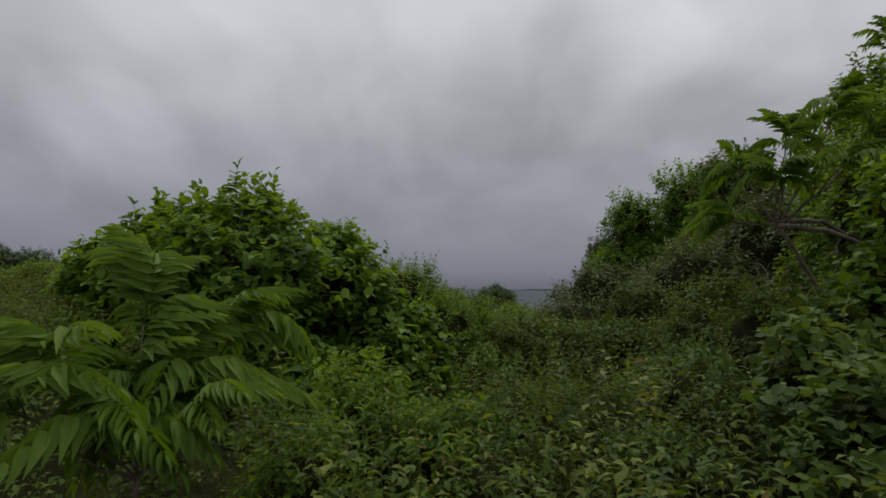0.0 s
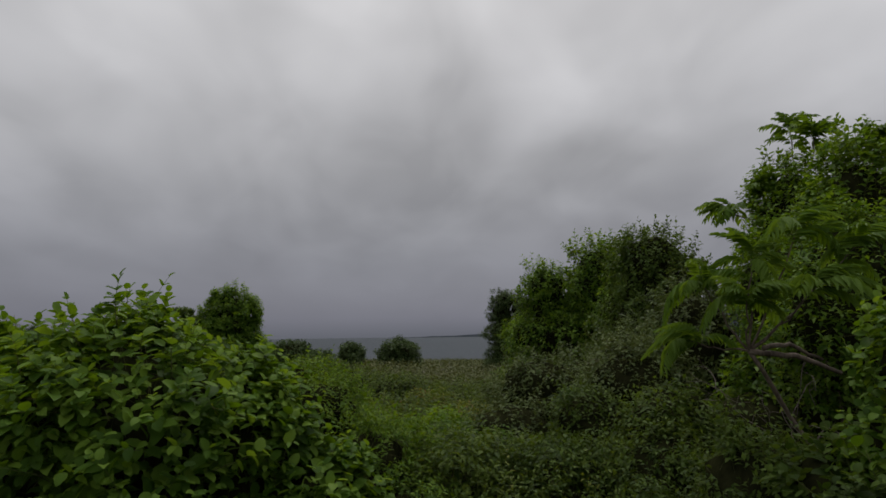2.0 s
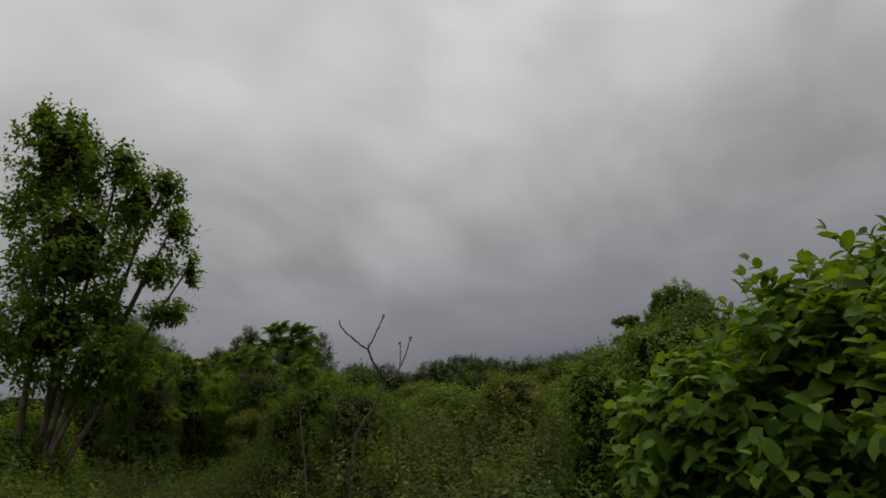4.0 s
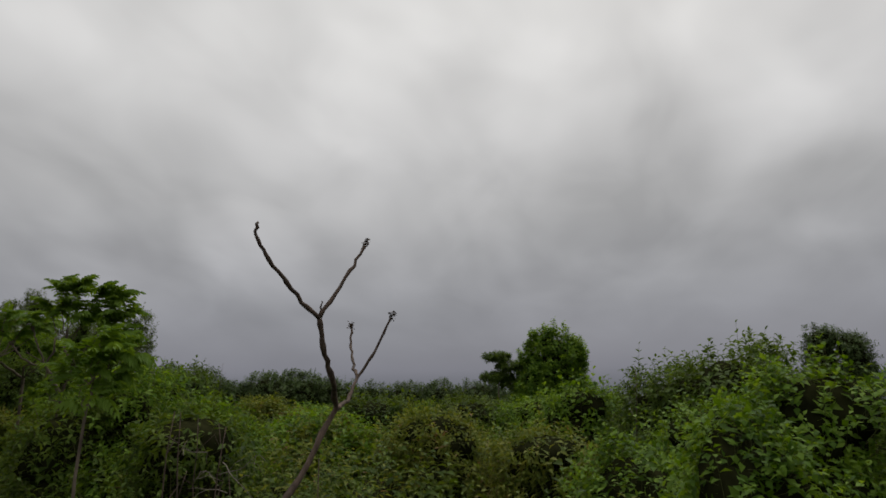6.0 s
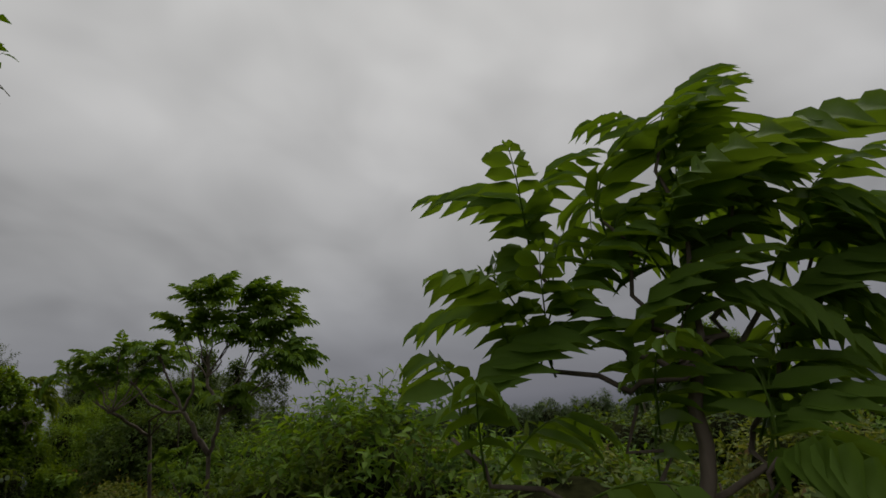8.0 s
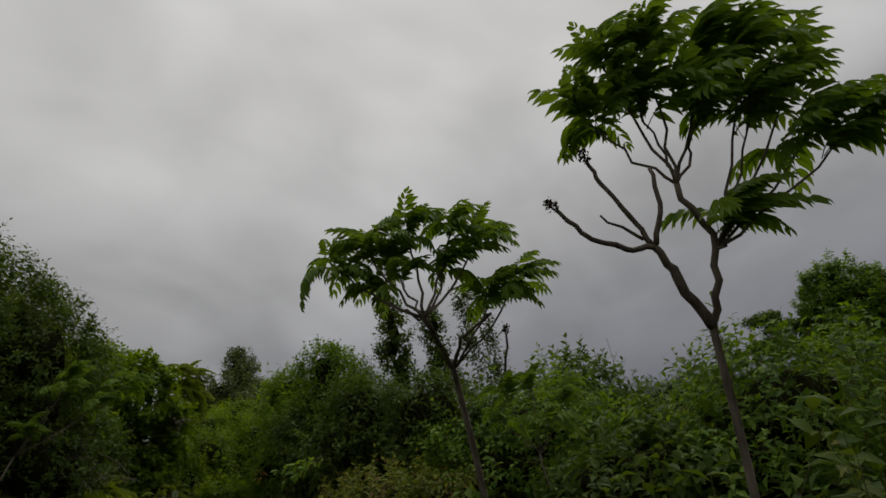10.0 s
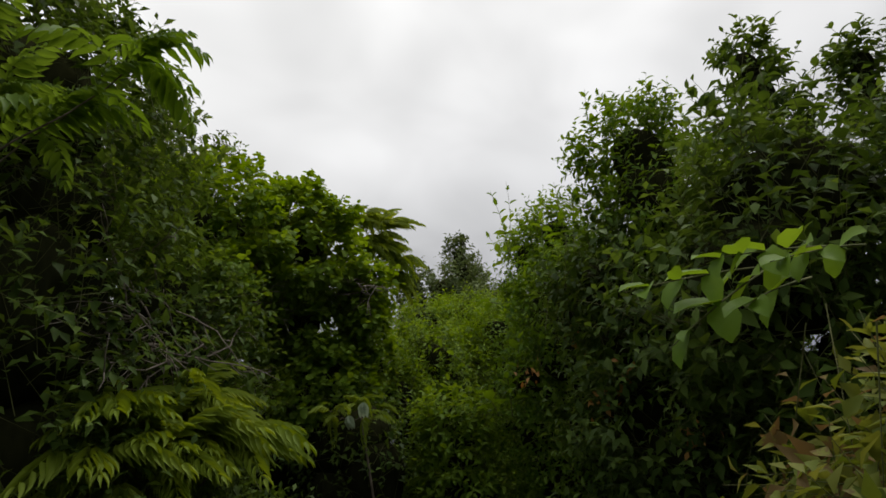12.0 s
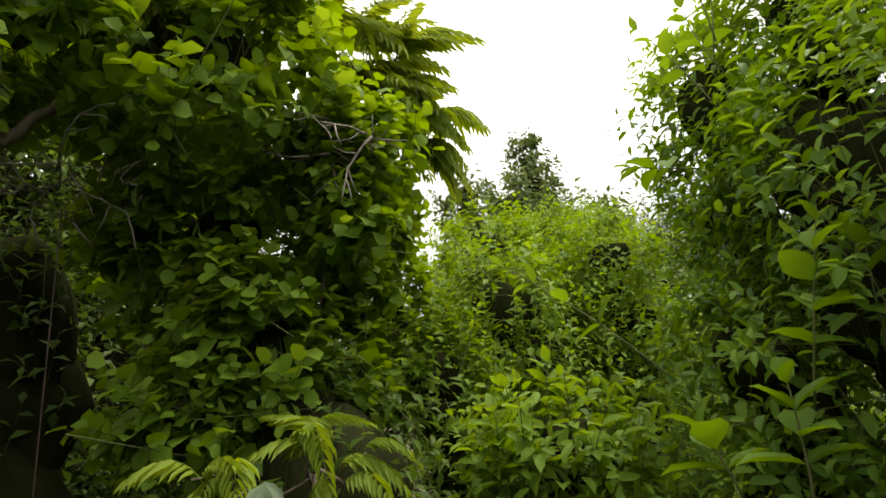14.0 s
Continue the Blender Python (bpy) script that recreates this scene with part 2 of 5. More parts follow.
def shoot_arrays(rng, p, d, length, per, size, profile="oval", fine=1, aspect=0.55, droop=0.35, stems=True):
    """Many leafy shoots: (leaf vertices, faces), (stem vertices, faces)."""
    S = len(p)
    d = unit(d)
    ref = unit(rng.normal(size=(S, 3)))
    a = unit(np.cross(d, ref))
    b = np.cross(d, a)
    base, axis, up, ln = [], [], [], []
    for i in range(per):
        t = (i + 0.6 + 0.5 * rng.random(S)) / (per + 0.3)
        ang = i * 2.4 + rng.random(S) * 0.9
        rad = np.cos(ang)[:, None] * a + np.sin(ang)[:, None] * b
        q = p + d * (length * t)[:, None]
        q[:, 2] -= length * t * t * 0.12
        ax = rad * 0.9 + d * (0.35 + 0.5 * t)[:, None]
        ax[:, 2] -= droop * (0.4 + rng.random(S) * 0.9)
        un = d * 0.5 + np.array([0, 0, 0.9]) + rng.normal(size=(S, 3)) * 0.35
        base.append(q), axis.append(ax), up.append(un)
        ln.append(size * (1.12 - 0.5 * t ** 2) * (0.7 + 0.6 * rng.random(S)))
    base, axis, up, ln = np.concatenate(base), np.concatenate(axis), np.concatenate(up), np.concatenate(ln)
    leaf = leaf_arrays(base, axis, up, ln, ln * aspect * (0.85 + 0.3 * rng.random(len(ln))), profile, fine)
    stem = None
    if stems:
        r = np.full(S, size * 0.028)
        end = p + d * length[:, None]
        end[:, 2] -= length * 0.12
        tri = np.array([(1, 0), (-0.5, 0.87), (-0.5, -0.87)])
        v = np.empty((S, 6, 3))
        for j, (x, y) in enumerate(tri):
            o = (a * x + b * y) * r[:, None]
            v[:, j] = p - d * (length * 0.5)[:, None] + o
            v[:, j + 3] = end + o * 0.4
        off = (np.arange(S) * 6)[:, None]
        f = []
        for q in ((0, 1, 4, 3), (1, 2, 5, 4), (2, 0, 3, 5)):
            f.extend((np.array(q)[None, :] + off).tolist())
        stem = (v.reshape(-1, 3), f)
    return leaf, stem


def lump(pts, freq, seed):
    """Cheap smooth noise for arrays of points, about -1 to 1."""
    r = np.random.default_rng(seed)
    s = np.zeros(len(pts))
    for k, amp in ((1.0, 0.5), (1.9, 0.3), (3.7, 0.2)):
        for _ in range(3):
            w = r.normal(size=3) * freq * k
            s += amp * np.sin(pts @ w + r.random() * 6.3) * 0.62
    return s


def lobe_points(rng, lobes, density, rough=0.16, zmin=None, seed=1):
    """Points and outward directions over the skin of a union of ellipsoids (x, y, z, rx, ry, rz)."""
    out_p, out_n = [], []
    for k, (x, y, z, rx, ry, rz) in enumerate(lobes):
        area = 4 * math.pi * ((rx * ry) ** 1.6 / 3 + (rx * rz) ** 1.6 / 3 + (ry * rz) ** 1.6 / 3) ** (1 / 1.6)
        n = int(area * density)
        u = unit(rng.normal(size=(n, 3)))
        R = np.array([rx, ry, rz])
        c = np.array([x, y, z])
        q = u * R
        g = 1 + rough * lump(q, 2.6 / max(0.4, min(R)), seed + k) + 0.06 * rng.normal(size=n)
        g *= 1 - 0.34 * rng.random(n) ** 2.5
        q = c + q * g[:, None]
        ok = np.ones(n, bool)
        for j, (x2, y2, z2, a2, b2, c2) in enumerate(lobes):
            if j != k:
                ok &= np.linalg.norm((q - (x2, y2, z2)) / (a2, b2, c2), axis=1) > 0.86
        if zmin is not None:
            ok &= q[:, 2] > zmin
        out_p.append(q[ok]), out_n.append(unit(u / R)[ok])
    return np.concatenate(out_p), np.concatenate(out_n)


def ellipsoid(x, y, z, rx, ry, rz, scale, seed, nu=14, nv=9):
    v, f = [], []
    for i in range(nv + 1):
        th = math.pi * i / nv
        for j in range(nu):
            ph = 2 * math.pi * j / nu
            v.append((math.sin(th) * math.cos(ph), math.sin(th) * math.sin(ph), math.cos(th)))
    v = np.array(v)
    q = v * (rx, ry, rz)
    q = q * (scale * (1 + 0.2 * lump(q, 3.0 / max(0.4, min(rx, ry, rz)), seed)))[:, None] + (x, y, z)
    for i in range(nv):
        for j in range(nu):
            a, b = i * nu + j, i * nu + (j + 1) % nu
            f.append((a, a + nu, b + nu, b))
    return q, f


def ground_z(x, y):
    """Height of the ground: level along the walk, falling to the shore beyond it."""
    x, y = np.asarray(x, float), np.asarray(y, float)
    z = 0.1 - 0.05 * np.clip(y - 10, 0, 40) - 0.035 * np.clip(y - 50, 0, 160) + 0.05 * np.clip(-x - 2, 0, 8)
    z = z + 0.08 * np.sin(x * 0.7 + 1) * np.cos(y * 0.55) + 0.5 * np.sin(x * 0.045 + 2) * np.clip(y / 60, 0, 1)
    return z


LEAF_CACHE = {}


def leaf_mesh(profile, mat, k):
    """One of three shared leaf meshes, of unit length along +x."""
    key = (profile, mat.name, k)
    if key not in LEAF_CACHE:
        r = np.random.default_rng(900 + k)
        v, f = leaf_arrays(np.zeros((1, 3)), np.array([[1.0, 0, 0]]), np.array([[0, 0, 1.0]]), np.ones(1), np.array([(0.52, 0.6, 0.68)[k] * (0.62 if profile == "lance" else 1)]), profile, 3)
        v[:, 2] += 0.06 * np.sin(v[:, 0] * (3 + k)) * v[:, 1]
        me = bpy.data.meshes.new("leaf")
        me.from_pydata(v.tolist(), [], f)
        me.materials.append(mat)
        me.shade_smooth()
        LEAF_CACHE[key] = me
    return LEAF_CACHE[key]


def free_shoot(parent, base, direction, length, count, size, profile, mat, rng, droop=0.3):
    """A shoot that stands clear of its shrub: the stem, and each leaf an object under it."""
    d = Vector(direction).normalized()
    a = d.orthogonal().normalized()
    bq = d.cross(a)
    bend = Vector((rng.normal(), rng.normal(), -0.4)) * 0.1 * length
    line = [np.array(Vector(base) + d * (length * t) + bend * (t * t)) for t in np.linspace(-0.3, 1, 6)]
    st = Soup().add(*tube(line, np.linspace(size * 0.035, size * 0.014, 6), 5)).make("shoot", M_STEM, parent)
    for i in range(count):
        t = (i // 2 * 2 + 1.2) / (count + 0.5)
        ang = (i % 2) * math.pi + (i // 2) * 1.57 + rng.uniform(-0.4, 0.4)
        rad = a * math.cos(ang) + bq * math.sin(ang)
        ax = rad * (0.95 - 0.5 * t) + d * (0.35 + 0.9 * t) + Vector((0, 0, -droop * rng.uniform(0.2, 1.2)))
        ob = new("leaf", leaf_mesh(profile, mat, int(rng.integers(3))))
        ob.parent = st
        s = size * (1.15 - 0.55 * t * t) * rng.uniform(0.75, 1.2)
        up = Vector((rng.normal() * 0.3, rng.normal() * 0.3, 1.0)) + d * 0.5
        x = ax.normalized()
        y = up.cross(x).normalized()
        m3 = Matrix((x, y, x.cross(y))).transposed()
        ob.matrix_local = Matrix.Translation(Vector(base) + d * (length * t) + bend * (t * t)) @ m3.to_4x4() @ Matrix.Diagonal((s, s, s, 1))
    return st


def bush(name, label, lobes, mat, density=70, size=0.075, per=6, length=0.28, profile="oval", fine=1, aspect=0.58, seed=1,
         lift=0.5, core=0.68, stems_from=None, zmin=None, rough=0.16, category="shrub", group="", shoots=0, droop=0.24, skirt=True, base=None, flare=1.5, tufts=4):
    """A dense shrub: woody stems, a core coloured dark for inner shade, foliage, and free shoots that stand out of its
    top.
    """
    rng = np.random.default_rng(seed)
    lobes = list(lobes)
    x0, y0 = float(np.mean([l[0] for l in lobes])), float(np.mean([l[1] for l in lobes]))
    if base is not None:
        x0, y0 = base
    gz = float(ground_z(x0, y0))
    tops = list(lobes)
    if skirt:
        for x, y, z, rx, ry, rz in tops:
            g = float(ground_z(x, y))
            zl, wide = z - rz * 0.6, 0.95
            while zl > g + 0.25:
                wide = min(flare, wide * 1.08)
                lobes.append((x + rng.uniform(-0.25, 0.25) * rx, y + rng.uniform(-0.25, 0.25) * ry, zl, rx * wide * rng.uniform(0.85, 1.05), ry * wide * rng.uniform(0.85, 1.05), rz))
                zl -= rz * rng.uniform(0.7, 1.0)
    cores = list(lobes)
    for x, y, z, rx, ry, rz in tops:
        for _ in range(tufts):
            u = unit(rng.normal(size=3) + np.array([0, 0, 0.35]))
            s = rng.uniform(0.22, 0.42)
            lobes.append((x + u[0] * rx * 0.8, y + u[1] * ry * 0.8, z + u[2] * rz * 0.86, rx * s, ry * s, min(rz, rx * 1.3) * s))
    top = thing(name, label, category, (x0, y0, gz), group)
    o = np.array([x0, y0, gz])
    zmin = gz + 0.05 if zmin is None else zmin
    p, n = lobe_points(rng, lobes, density, rough, zmin, seed)
    d = n * 0.75 + np.array([0, 0, lift]) + rng.normal(size=p.shape) * 0.32
    ln = length * (0.55 + 0.8 * rng.random(len(p)))
    leaf, stem = shoot_arrays(rng, p - unit(d) * (ln * 0.6)[:, None] - o, d, ln, per, size, profile, fine, aspect, droop)
    tagged(Soup().add(*leaf).make("foliage", mat, top), kind="stuff")
    tagged(Soup().add(*stem).make("twig_growth", M_STEM, top, "thin green-brown twigs"), kind="stuff")
    # solid dark ellipsoids stand in for the shade behind the leaves
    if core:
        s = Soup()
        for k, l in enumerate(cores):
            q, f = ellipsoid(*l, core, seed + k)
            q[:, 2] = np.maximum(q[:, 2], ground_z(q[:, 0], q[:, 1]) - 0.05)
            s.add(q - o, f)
        tagged(s.make("dark_filler_core", M_CORE, top, "solid core coloured dark for the shade inside the shrub"), kind="stuff")
    for i in range(3 if stems_from is None else stems_from):
        l = tops[i % len(tops)]
        bx, by = (l[0], l[1]) if base is None else base
        bx, by = bx + rng.uniform(-0.15, 0.15), by + rng.uniform(-0.15, 0.15)
        zb, zt = float(ground_z(bx, by)) - gz - 0.05, l[2] + l[5] * 0.3 - gz
        pts = [(bx + (l[0] - bx) * t - x0 + rng.uniform(-0.04, 0.04), by + (l[1] - by) * t - y0 + rng.uniform(-0.04, 0.04), zb + (zt - zb) * t) for t in np.linspace(0, 1, 6)]
        r = 0.008 + 0.009 * max(0.3, zt - zb)
        Soup().add(*tube(pts, np.linspace(r, r * 0.3, 6), 6)).make("stem", M_BARK, top, "rough brown woody stem")
    if shoots:
        order = np.argsort(-(p[:, 2] + rng.random(len(p)) * 0.5 * max(l[5] for l in lobes)))[:shoots * 4]
        for i in rng.choice(order, min(shoots, len(order)), replace=False):
            dd = np.array([rng.normal() * 0.3, rng.normal() * 0.3, 1.0]) + n[i] * 0.35
            free_shoot(top, p[i] - o - unit(dd) * 0.1, dd, length * rng.uniform(0.75, 1.25), int(rng.integers(6, 10)), size, profile, mat, rng)
    return top


# ---------------------------------------------------------------- sumac
def frond_mesh(seed, length=0.45, pairs=10, mat=None, droop=0.5, leaflet=0.29, broad=0.34):
    """One feather-shaped sumac leaf along +x from the origin: the rachis and toothed leaflets, in one mesh."""
    rng = np.random.default_rng(seed)
    s = Soup()
    t = np.linspace(0, 1, 9)
    bendz = 0.3 * np.sin(t * 2.2) - droop * t ** 2.0
    side = rng.uniform(-0.12, 0.12)
    P = np.stack([length * t * (1 - 0.12 * t), length * side * t ** 2, length * bendz], 1)
    v, f = tube(P, np.linspace(0.0035, 0.0012, 9), 4)
    s.add(v, f)
    tt = np.linspace(0.2, 0.97, pairs)
    base, axis, up, ln = [], [], [], []
    for k, u in enumerate(tt):
        q = np.array([np.interp(u, t, P[:, i]) for i in range(3)])
        T = unit(np.array([np.interp(min(1, u + 0.05), t, P[:, i]) for i in range(3)]) - q + 1e-6)
        sd = unit(np.cross((0, 0, 1), T))
        size = length * leaflet * (0.55 + 0.75 * math.sin(math.pi * (0.2 + 0.72 * (k / (pairs - 1)))))
        for sg in (-1, 1):
            ax = sg * sd * 0.85 + T * (0.4 + 0.5 * u) + np.array([0, 0, -0.35 - 0.45 * rng.random()])
            base.append(q), axis.append(ax), up.append(np.array([0, 0, 1.0]) + rng.normal(size=3) * 0.15), ln.append(size * rng.uniform(0.9, 1.1))
    base.append(P[-1]), axis.append(P[-1] - P[-2]), up.append(np.array([0, 0, 1.0])), ln.append(length * 0.2)
    ln = np.array(ln)
    first = s.n
    s.add(*leaf_arrays(np.array(base), np.array(axis), np.array(up), ln, ln * broad, "lance", 3))
    for k, q in enumerate(base):
        r = int(np.argmin(np.linalg.norm(P - q, axis=1))) * 4
        s.f.append((first + k * 11, r + k % 4, r + (k + 1) % 4))
    me = bpy.data.meshes.new("frond")
    me.from_pydata(np.concatenate(s.v).tolist(), [], s.f)
    me.materials.append(mat)
    me.shade_smooth()
    return me


FRONDS = [frond_mesh(10 + i, 0.42, 6 + i % 3, M_SUMAC, (0.15, 0.4, 0.7, 0.3, 0.55)[i], 0.31, 0.36) for i in range(5)]
FRONDS_LONG = [frond_mesh(50 + i, 0.42, 9 + i % 3, M_SUMAC, (0.4, 0.7, 0.95, 0.6)[i], 0.33, 0.27) for i in range(4)]
FRONDS_Y = [frond_mesh(30 + i, 0.42, 9 + i % 3, M_SUMAC_Y, (0.5, 0.75, 1.0, 0.7)[i], 0.33, 0.27) for i in range(4)]


def whorl(parent, tip, direction, rng, count, scale, meshes=FRONDS, spread=0.9, blow=(0, 0, 0)):
    """Fronds round a branch tip, each a part of its own."""
    d = Vector(direction).normalized()
    for i in range(count):
        az = i * 2.4 + rng.uniform(-0.3, 0.3)
        el = rng.uniform(0.15, 1.0) * spread
        ax = (d * (1.0 - el) + Vector((math.cos(az), math.sin(az), rng.uniform(-0.55, 0.75))) * el + Vector(blow)).normalized()
        q = ax.to_track_quat("X", "Z")
        ob = new("frond", meshes[int(rng.integers(len(meshes)))])
        ob.parent = parent
        ob.matrix_local = Matrix.LocRotScale(Vector(tip) - d * rng.uniform(0, 0.08), q, Vector((1, 1, 1)) * scale * rng.uniform(0.75, 1.15))


def branch_line(a, b, rng, n=7, sag=0.0, wob=0.02):
    a, b = np.array(a, float), np.array(b, float)
    t = np.linspace(0, 1, n)[:, None]
    p = a + (b - a) * t
    p[1:-1] += rng.normal(size=(n - 2, 3)) * wob
    p[:, 2] += sag * np.sin(np.pi * t[:, 0])
    return p


def sumac(name, label, loc, tips, seed, count=8, scale=1.0, meshes=FRONDS, trunk=(), r0=0.02, spread=0.9, blow=(0, 0, 0), limbs=()):
    """A sumac: trunk through the given points, one branch to each tip, a whorl of fronds on each; limbs: bare branches."""
    rng = np.random.default_rng(seed)
    top = thing(name, label, "tree", loc)
    o = np.array(loc)
    tp = [np.array((0, 0, -0.05))] + [np.array(p) - o for p in trunk]
    s = Soup().add(*tube(np.concatenate([branch_line(tp[i], tp[i + 1], rng, 6, 0, 0.008)[(1 if i else 0):] for i in range(len(tp) - 1)]), np.linspace(r0, r0 * 0.7, 6 + 5 * (len(tp) - 2)), 8))
    s.make("trunk", M_BARK, top)
    for from_i, tip in tips:
        a = tp[from_i]
        b = np.array(tip) - o
        line = branch_line(a, b, rng, 8, -0.03, 0.01)
        Soup().add(*tube(line, np.linspace(r0 * 0.42, r0 * 0.2, 8), 7)).make("branch", M_BARK, top)
        whorl(top, b, line[-1] - line[-3], rng, count, scale, meshes, spread, blow)
        whorl(top, line[-2], line[-1] - line[-3], rng, count // 3, scale, meshes, spread, blow)
    for pts, ra, rb, bud in limbs:
        line = np.concatenate([branch_line(np.array(p) - o, np.array(q) - o, rng, 5, 0, 0.006)[(1 if k else 0):] for k, (p, q) in enumerate(zip(pts, pts[1:]))])
        br = Soup().add(*tube(line, np.linspace(ra, rb, len(line)) * (1 + 0.15 * rng.random(len(line))), 7)).make("dead_branch", M_BARK, top, "bare grey-brown dead branch")
        if bud:
            cone_bud(line[-1], line[-1] - line[-2], rng, br)
    return top


def cone_bud(at, direction, rng, parent, size=0.045):
    """The ragged dried seed head at the end of a sumac branch."""
    n = 90
    d = unit(np.array(direction, float))
    base = np.array(at) + d * (rng.random((n, 1)) * size) + rng.normal(size=(n, 3)) * size * 0.2
    ax = d * 0.6 + unit(rng.normal(size=(n, 3))) * 0.9
    ln = size * (0.2 + 0.3 * rng.random(n))
    v, f = leaf_arrays(base, ax, rng.normal(size=(n, 3)), ln, ln * 0.6, "oval", 1)
    return tagged(Soup().add(v, f).make("seed_head", M_DEAD, parent, "dry dark-brown ragged seed head", False), kind="stuff")


def twig_tangle(name, label, center, radius, count, seed, r=0.003, mat=None, foot=(0.0, 0.0)):
    """A tangle of bare dead twigs: forked wiry stems, each an object of its own."""
    rng = np.random.default_rng(seed)
    gz = float(ground_z(center[0], center[1]))
    top = thing(name, label, "dead twigs", (center[0], center[1], gz))
    o = np.array([center[0], center[1], gz])
    c = np.array(center) - o
    line = [np.array((foot[0] + rng.uniform(-0.05, 0.05), foot[1] + rng.uniform(-0.05, 0.05), -0.05)), np.array((foot[0] * 0.8, foot[1] * 0.8, 0)) + c * 0.5 + rng.normal(size=3) * 0.05, c + rng.normal(size=3) * 0.03]
    Soup().add(*tube(line, [r * 0.5, r * 0.5, r * 0.6], 6)).make("stem", M_DEAD, top)
    for i in range(count):
        a = c + rng.normal(size=3) * radius * 0.3
        d = unit(rng.normal(size=3) * np.array([1, 1, 0.7]))
        n = 7
        line = [a]
        for k in range(n):
            d = unit(d + rng.normal(size=3) * 0.28 + np.array([0, 0, -0.03]))
            line.append(line[-1] + d * radius * rng.uniform(0.14, 0.26))
        tw = Soup().add(*tube(line, np.linspace(r, r * 0.35, n + 1), 5))
        for j in (2, 4, 5):
            e = unit(d + rng.normal(size=3) * 0.8)
            tw.add(*tube([line[j], line[j] + e * radius * 0.2, line[j] + e * radius * 0.36 + rng.normal(size=3) * radius * 0.06], [r * 0.6, r * 0.45, r * 0.25], 4))
        tw.make("twig", mat or M_GREYTWIG, top)
    return top


def tall_shoots(shrub, rows, profile, mat, seed):
    """Free shoots set by hand on a shrub: rows of (foot, tip, leaf length, leaves)."""
    rng = np.random.default_rng(seed)
    o = Vector(shrub.location)
    for foot, tip, size, n in rows:
        a, b = Vector(foot), Vector(tip)
        free_shoot(shrub, a - o, b - a, (b - a).length, n, size, profile, mat, rng, 0.25)


def bare_stem(label, foot, tip, seed, r=0.006):
    """One dry upright stalk with a few side twigs."""
    rng = np.random.default_rng(seed)
    top = thing("dry_stalk", label, "dead stalk", foot)
    o = np.array(foot)
    line = branch_line((0, 0, -0.05), np.array(tip) - o, rng, 9, 0, 0.012)
    st = Soup().add(*tube(line, np.linspace(r, r * 0.4, 9), 6)).make("stalk", M_DEAD, top)
    for k in (5, 6, 7):
        e = unit(np.array((rng.normal(), rng.normal(), 1.1)))
        Soup().add(*tube([line[k], line[k] + e * 0.08, line[k] + e * 0.15], [r * 0.5, r * 0.35, r * 0.2], 4)).make("side_twig", M_DEAD, st)
    return top


def withered(shrub, places, seed, size=0.035):
    """Small bunches of withered orange-brown leaves hanging in a shrub, each a part."""
    rng = np.random.default_rng(seed)
    o = np.array(shrub.location)
    for at in places:
        n = 14
        base = np.array(at) - o + rng.normal(size=(n, 3)) * size * 0.8
        ln = size * (0.6 + 0.6 * rng.random(n))
        ob = Soup().add(*leaf_arrays(base, rng.normal(size=(n, 3)) + np.array((0, 0, -0.8)), rng.normal(size=(n, 3)), ln, ln * 0.5, "oval", 1)).make("withered_bunch", M_DEADLEAF, shrub, "withered orange-brown leaves")
        tagged(ob, kind="stuff")


# ---------------------------------------------------------------- ground, sea
def walk_distance(x, y):
    """Distance in plan from the trodden line."""
    line = ((0, -2.5), (-0.0, -0.0), (-0.3, 0.7), (-1.2, 1.2), (-4.9, 4.1), (-6.0, 5.4), (-7.4, 6.4), (-11.2, 7.9), (-12.9, 9.7), (-14.4, 11.2), (-15.4, 12.1), (-16.6, 13.0))
    d = np.full(np.shape(x), 1e9)
    for (x0, y0), (x1, y1) in zip(line, line[1:]):
        dx, dy = x1 - x0, y1 - y0
        t = np.clip(((x - x0) * dx + (y - y0) * dy) / (dx * dx + dy * dy), 0, 1)
        d = np.minimum(d, np.hypot(x - x0 - t * dx, y - y0 - t * dy))
    return d


def make_ground():
    xs = np.concatenate([-np.geomspace(3000, 22, 16), np.linspace(-20, 14, 69), np.geomspace(16, 3000, 16)])
    ys = np.concatenate([-np.geomspace(3000, 12, 12), np.linspace(-10, 40, 101), np.geomspace(43, 230, 30), [260.0, 400.0, 1500.0, 2550.0]])
    X, Y = np.meshgrid(xs, ys)
    Z = ground_z(X, Y)
    Z = np.where(Y > 200, Z - 0.06 * (Y - 200).clip(0, 100), Z)
    v = np.stack([X, Y, Z], -1).reshape(-1, 3).tolist()
    nx = len(xs)
    f = [(j * nx + i, j * nx + i + 1, (j + 1) * nx + i + 1, (j + 1) * nx + i) for j in range(len(ys) - 1) for i in range(nx - 1)]
    ob = mesh_object("ground", v, f, M_SOIL)
    return tagged(ob, "brown leaf-littered soil sloping down to the sea", "ground", kind="structure")


make_ground()
m = bpy.data.materials.new("sea_water")
m.use_nodes = True
pr = m.node_tree.nodes["Principled BSDF"]
pr.inputs["Base Color"].default_value = (0.035, 0.046, 0.058, 1)
pr.inputs["Roughness"].default_value = 0.6
pr.inputs["Specular IOR Level"].default_value = 0.12
nz = m.node_tree.nodes.new("ShaderNodeTexNoise")
nz.inputs["Scale"].default_value, nz.inputs["Detail"].default_value = 0.25, 8
geo = m.node_tree.nodes.new("ShaderNodeNewGeometry")
m.node_tree.links.new(geo.outputs["Position"], nz.inputs["Vector"])
bu = m.node_tree.nodes.new("ShaderNodeBump")
bu.inputs["Strength"].default_value, bu.inputs["Distance"].default_value = 1.0, 1.5
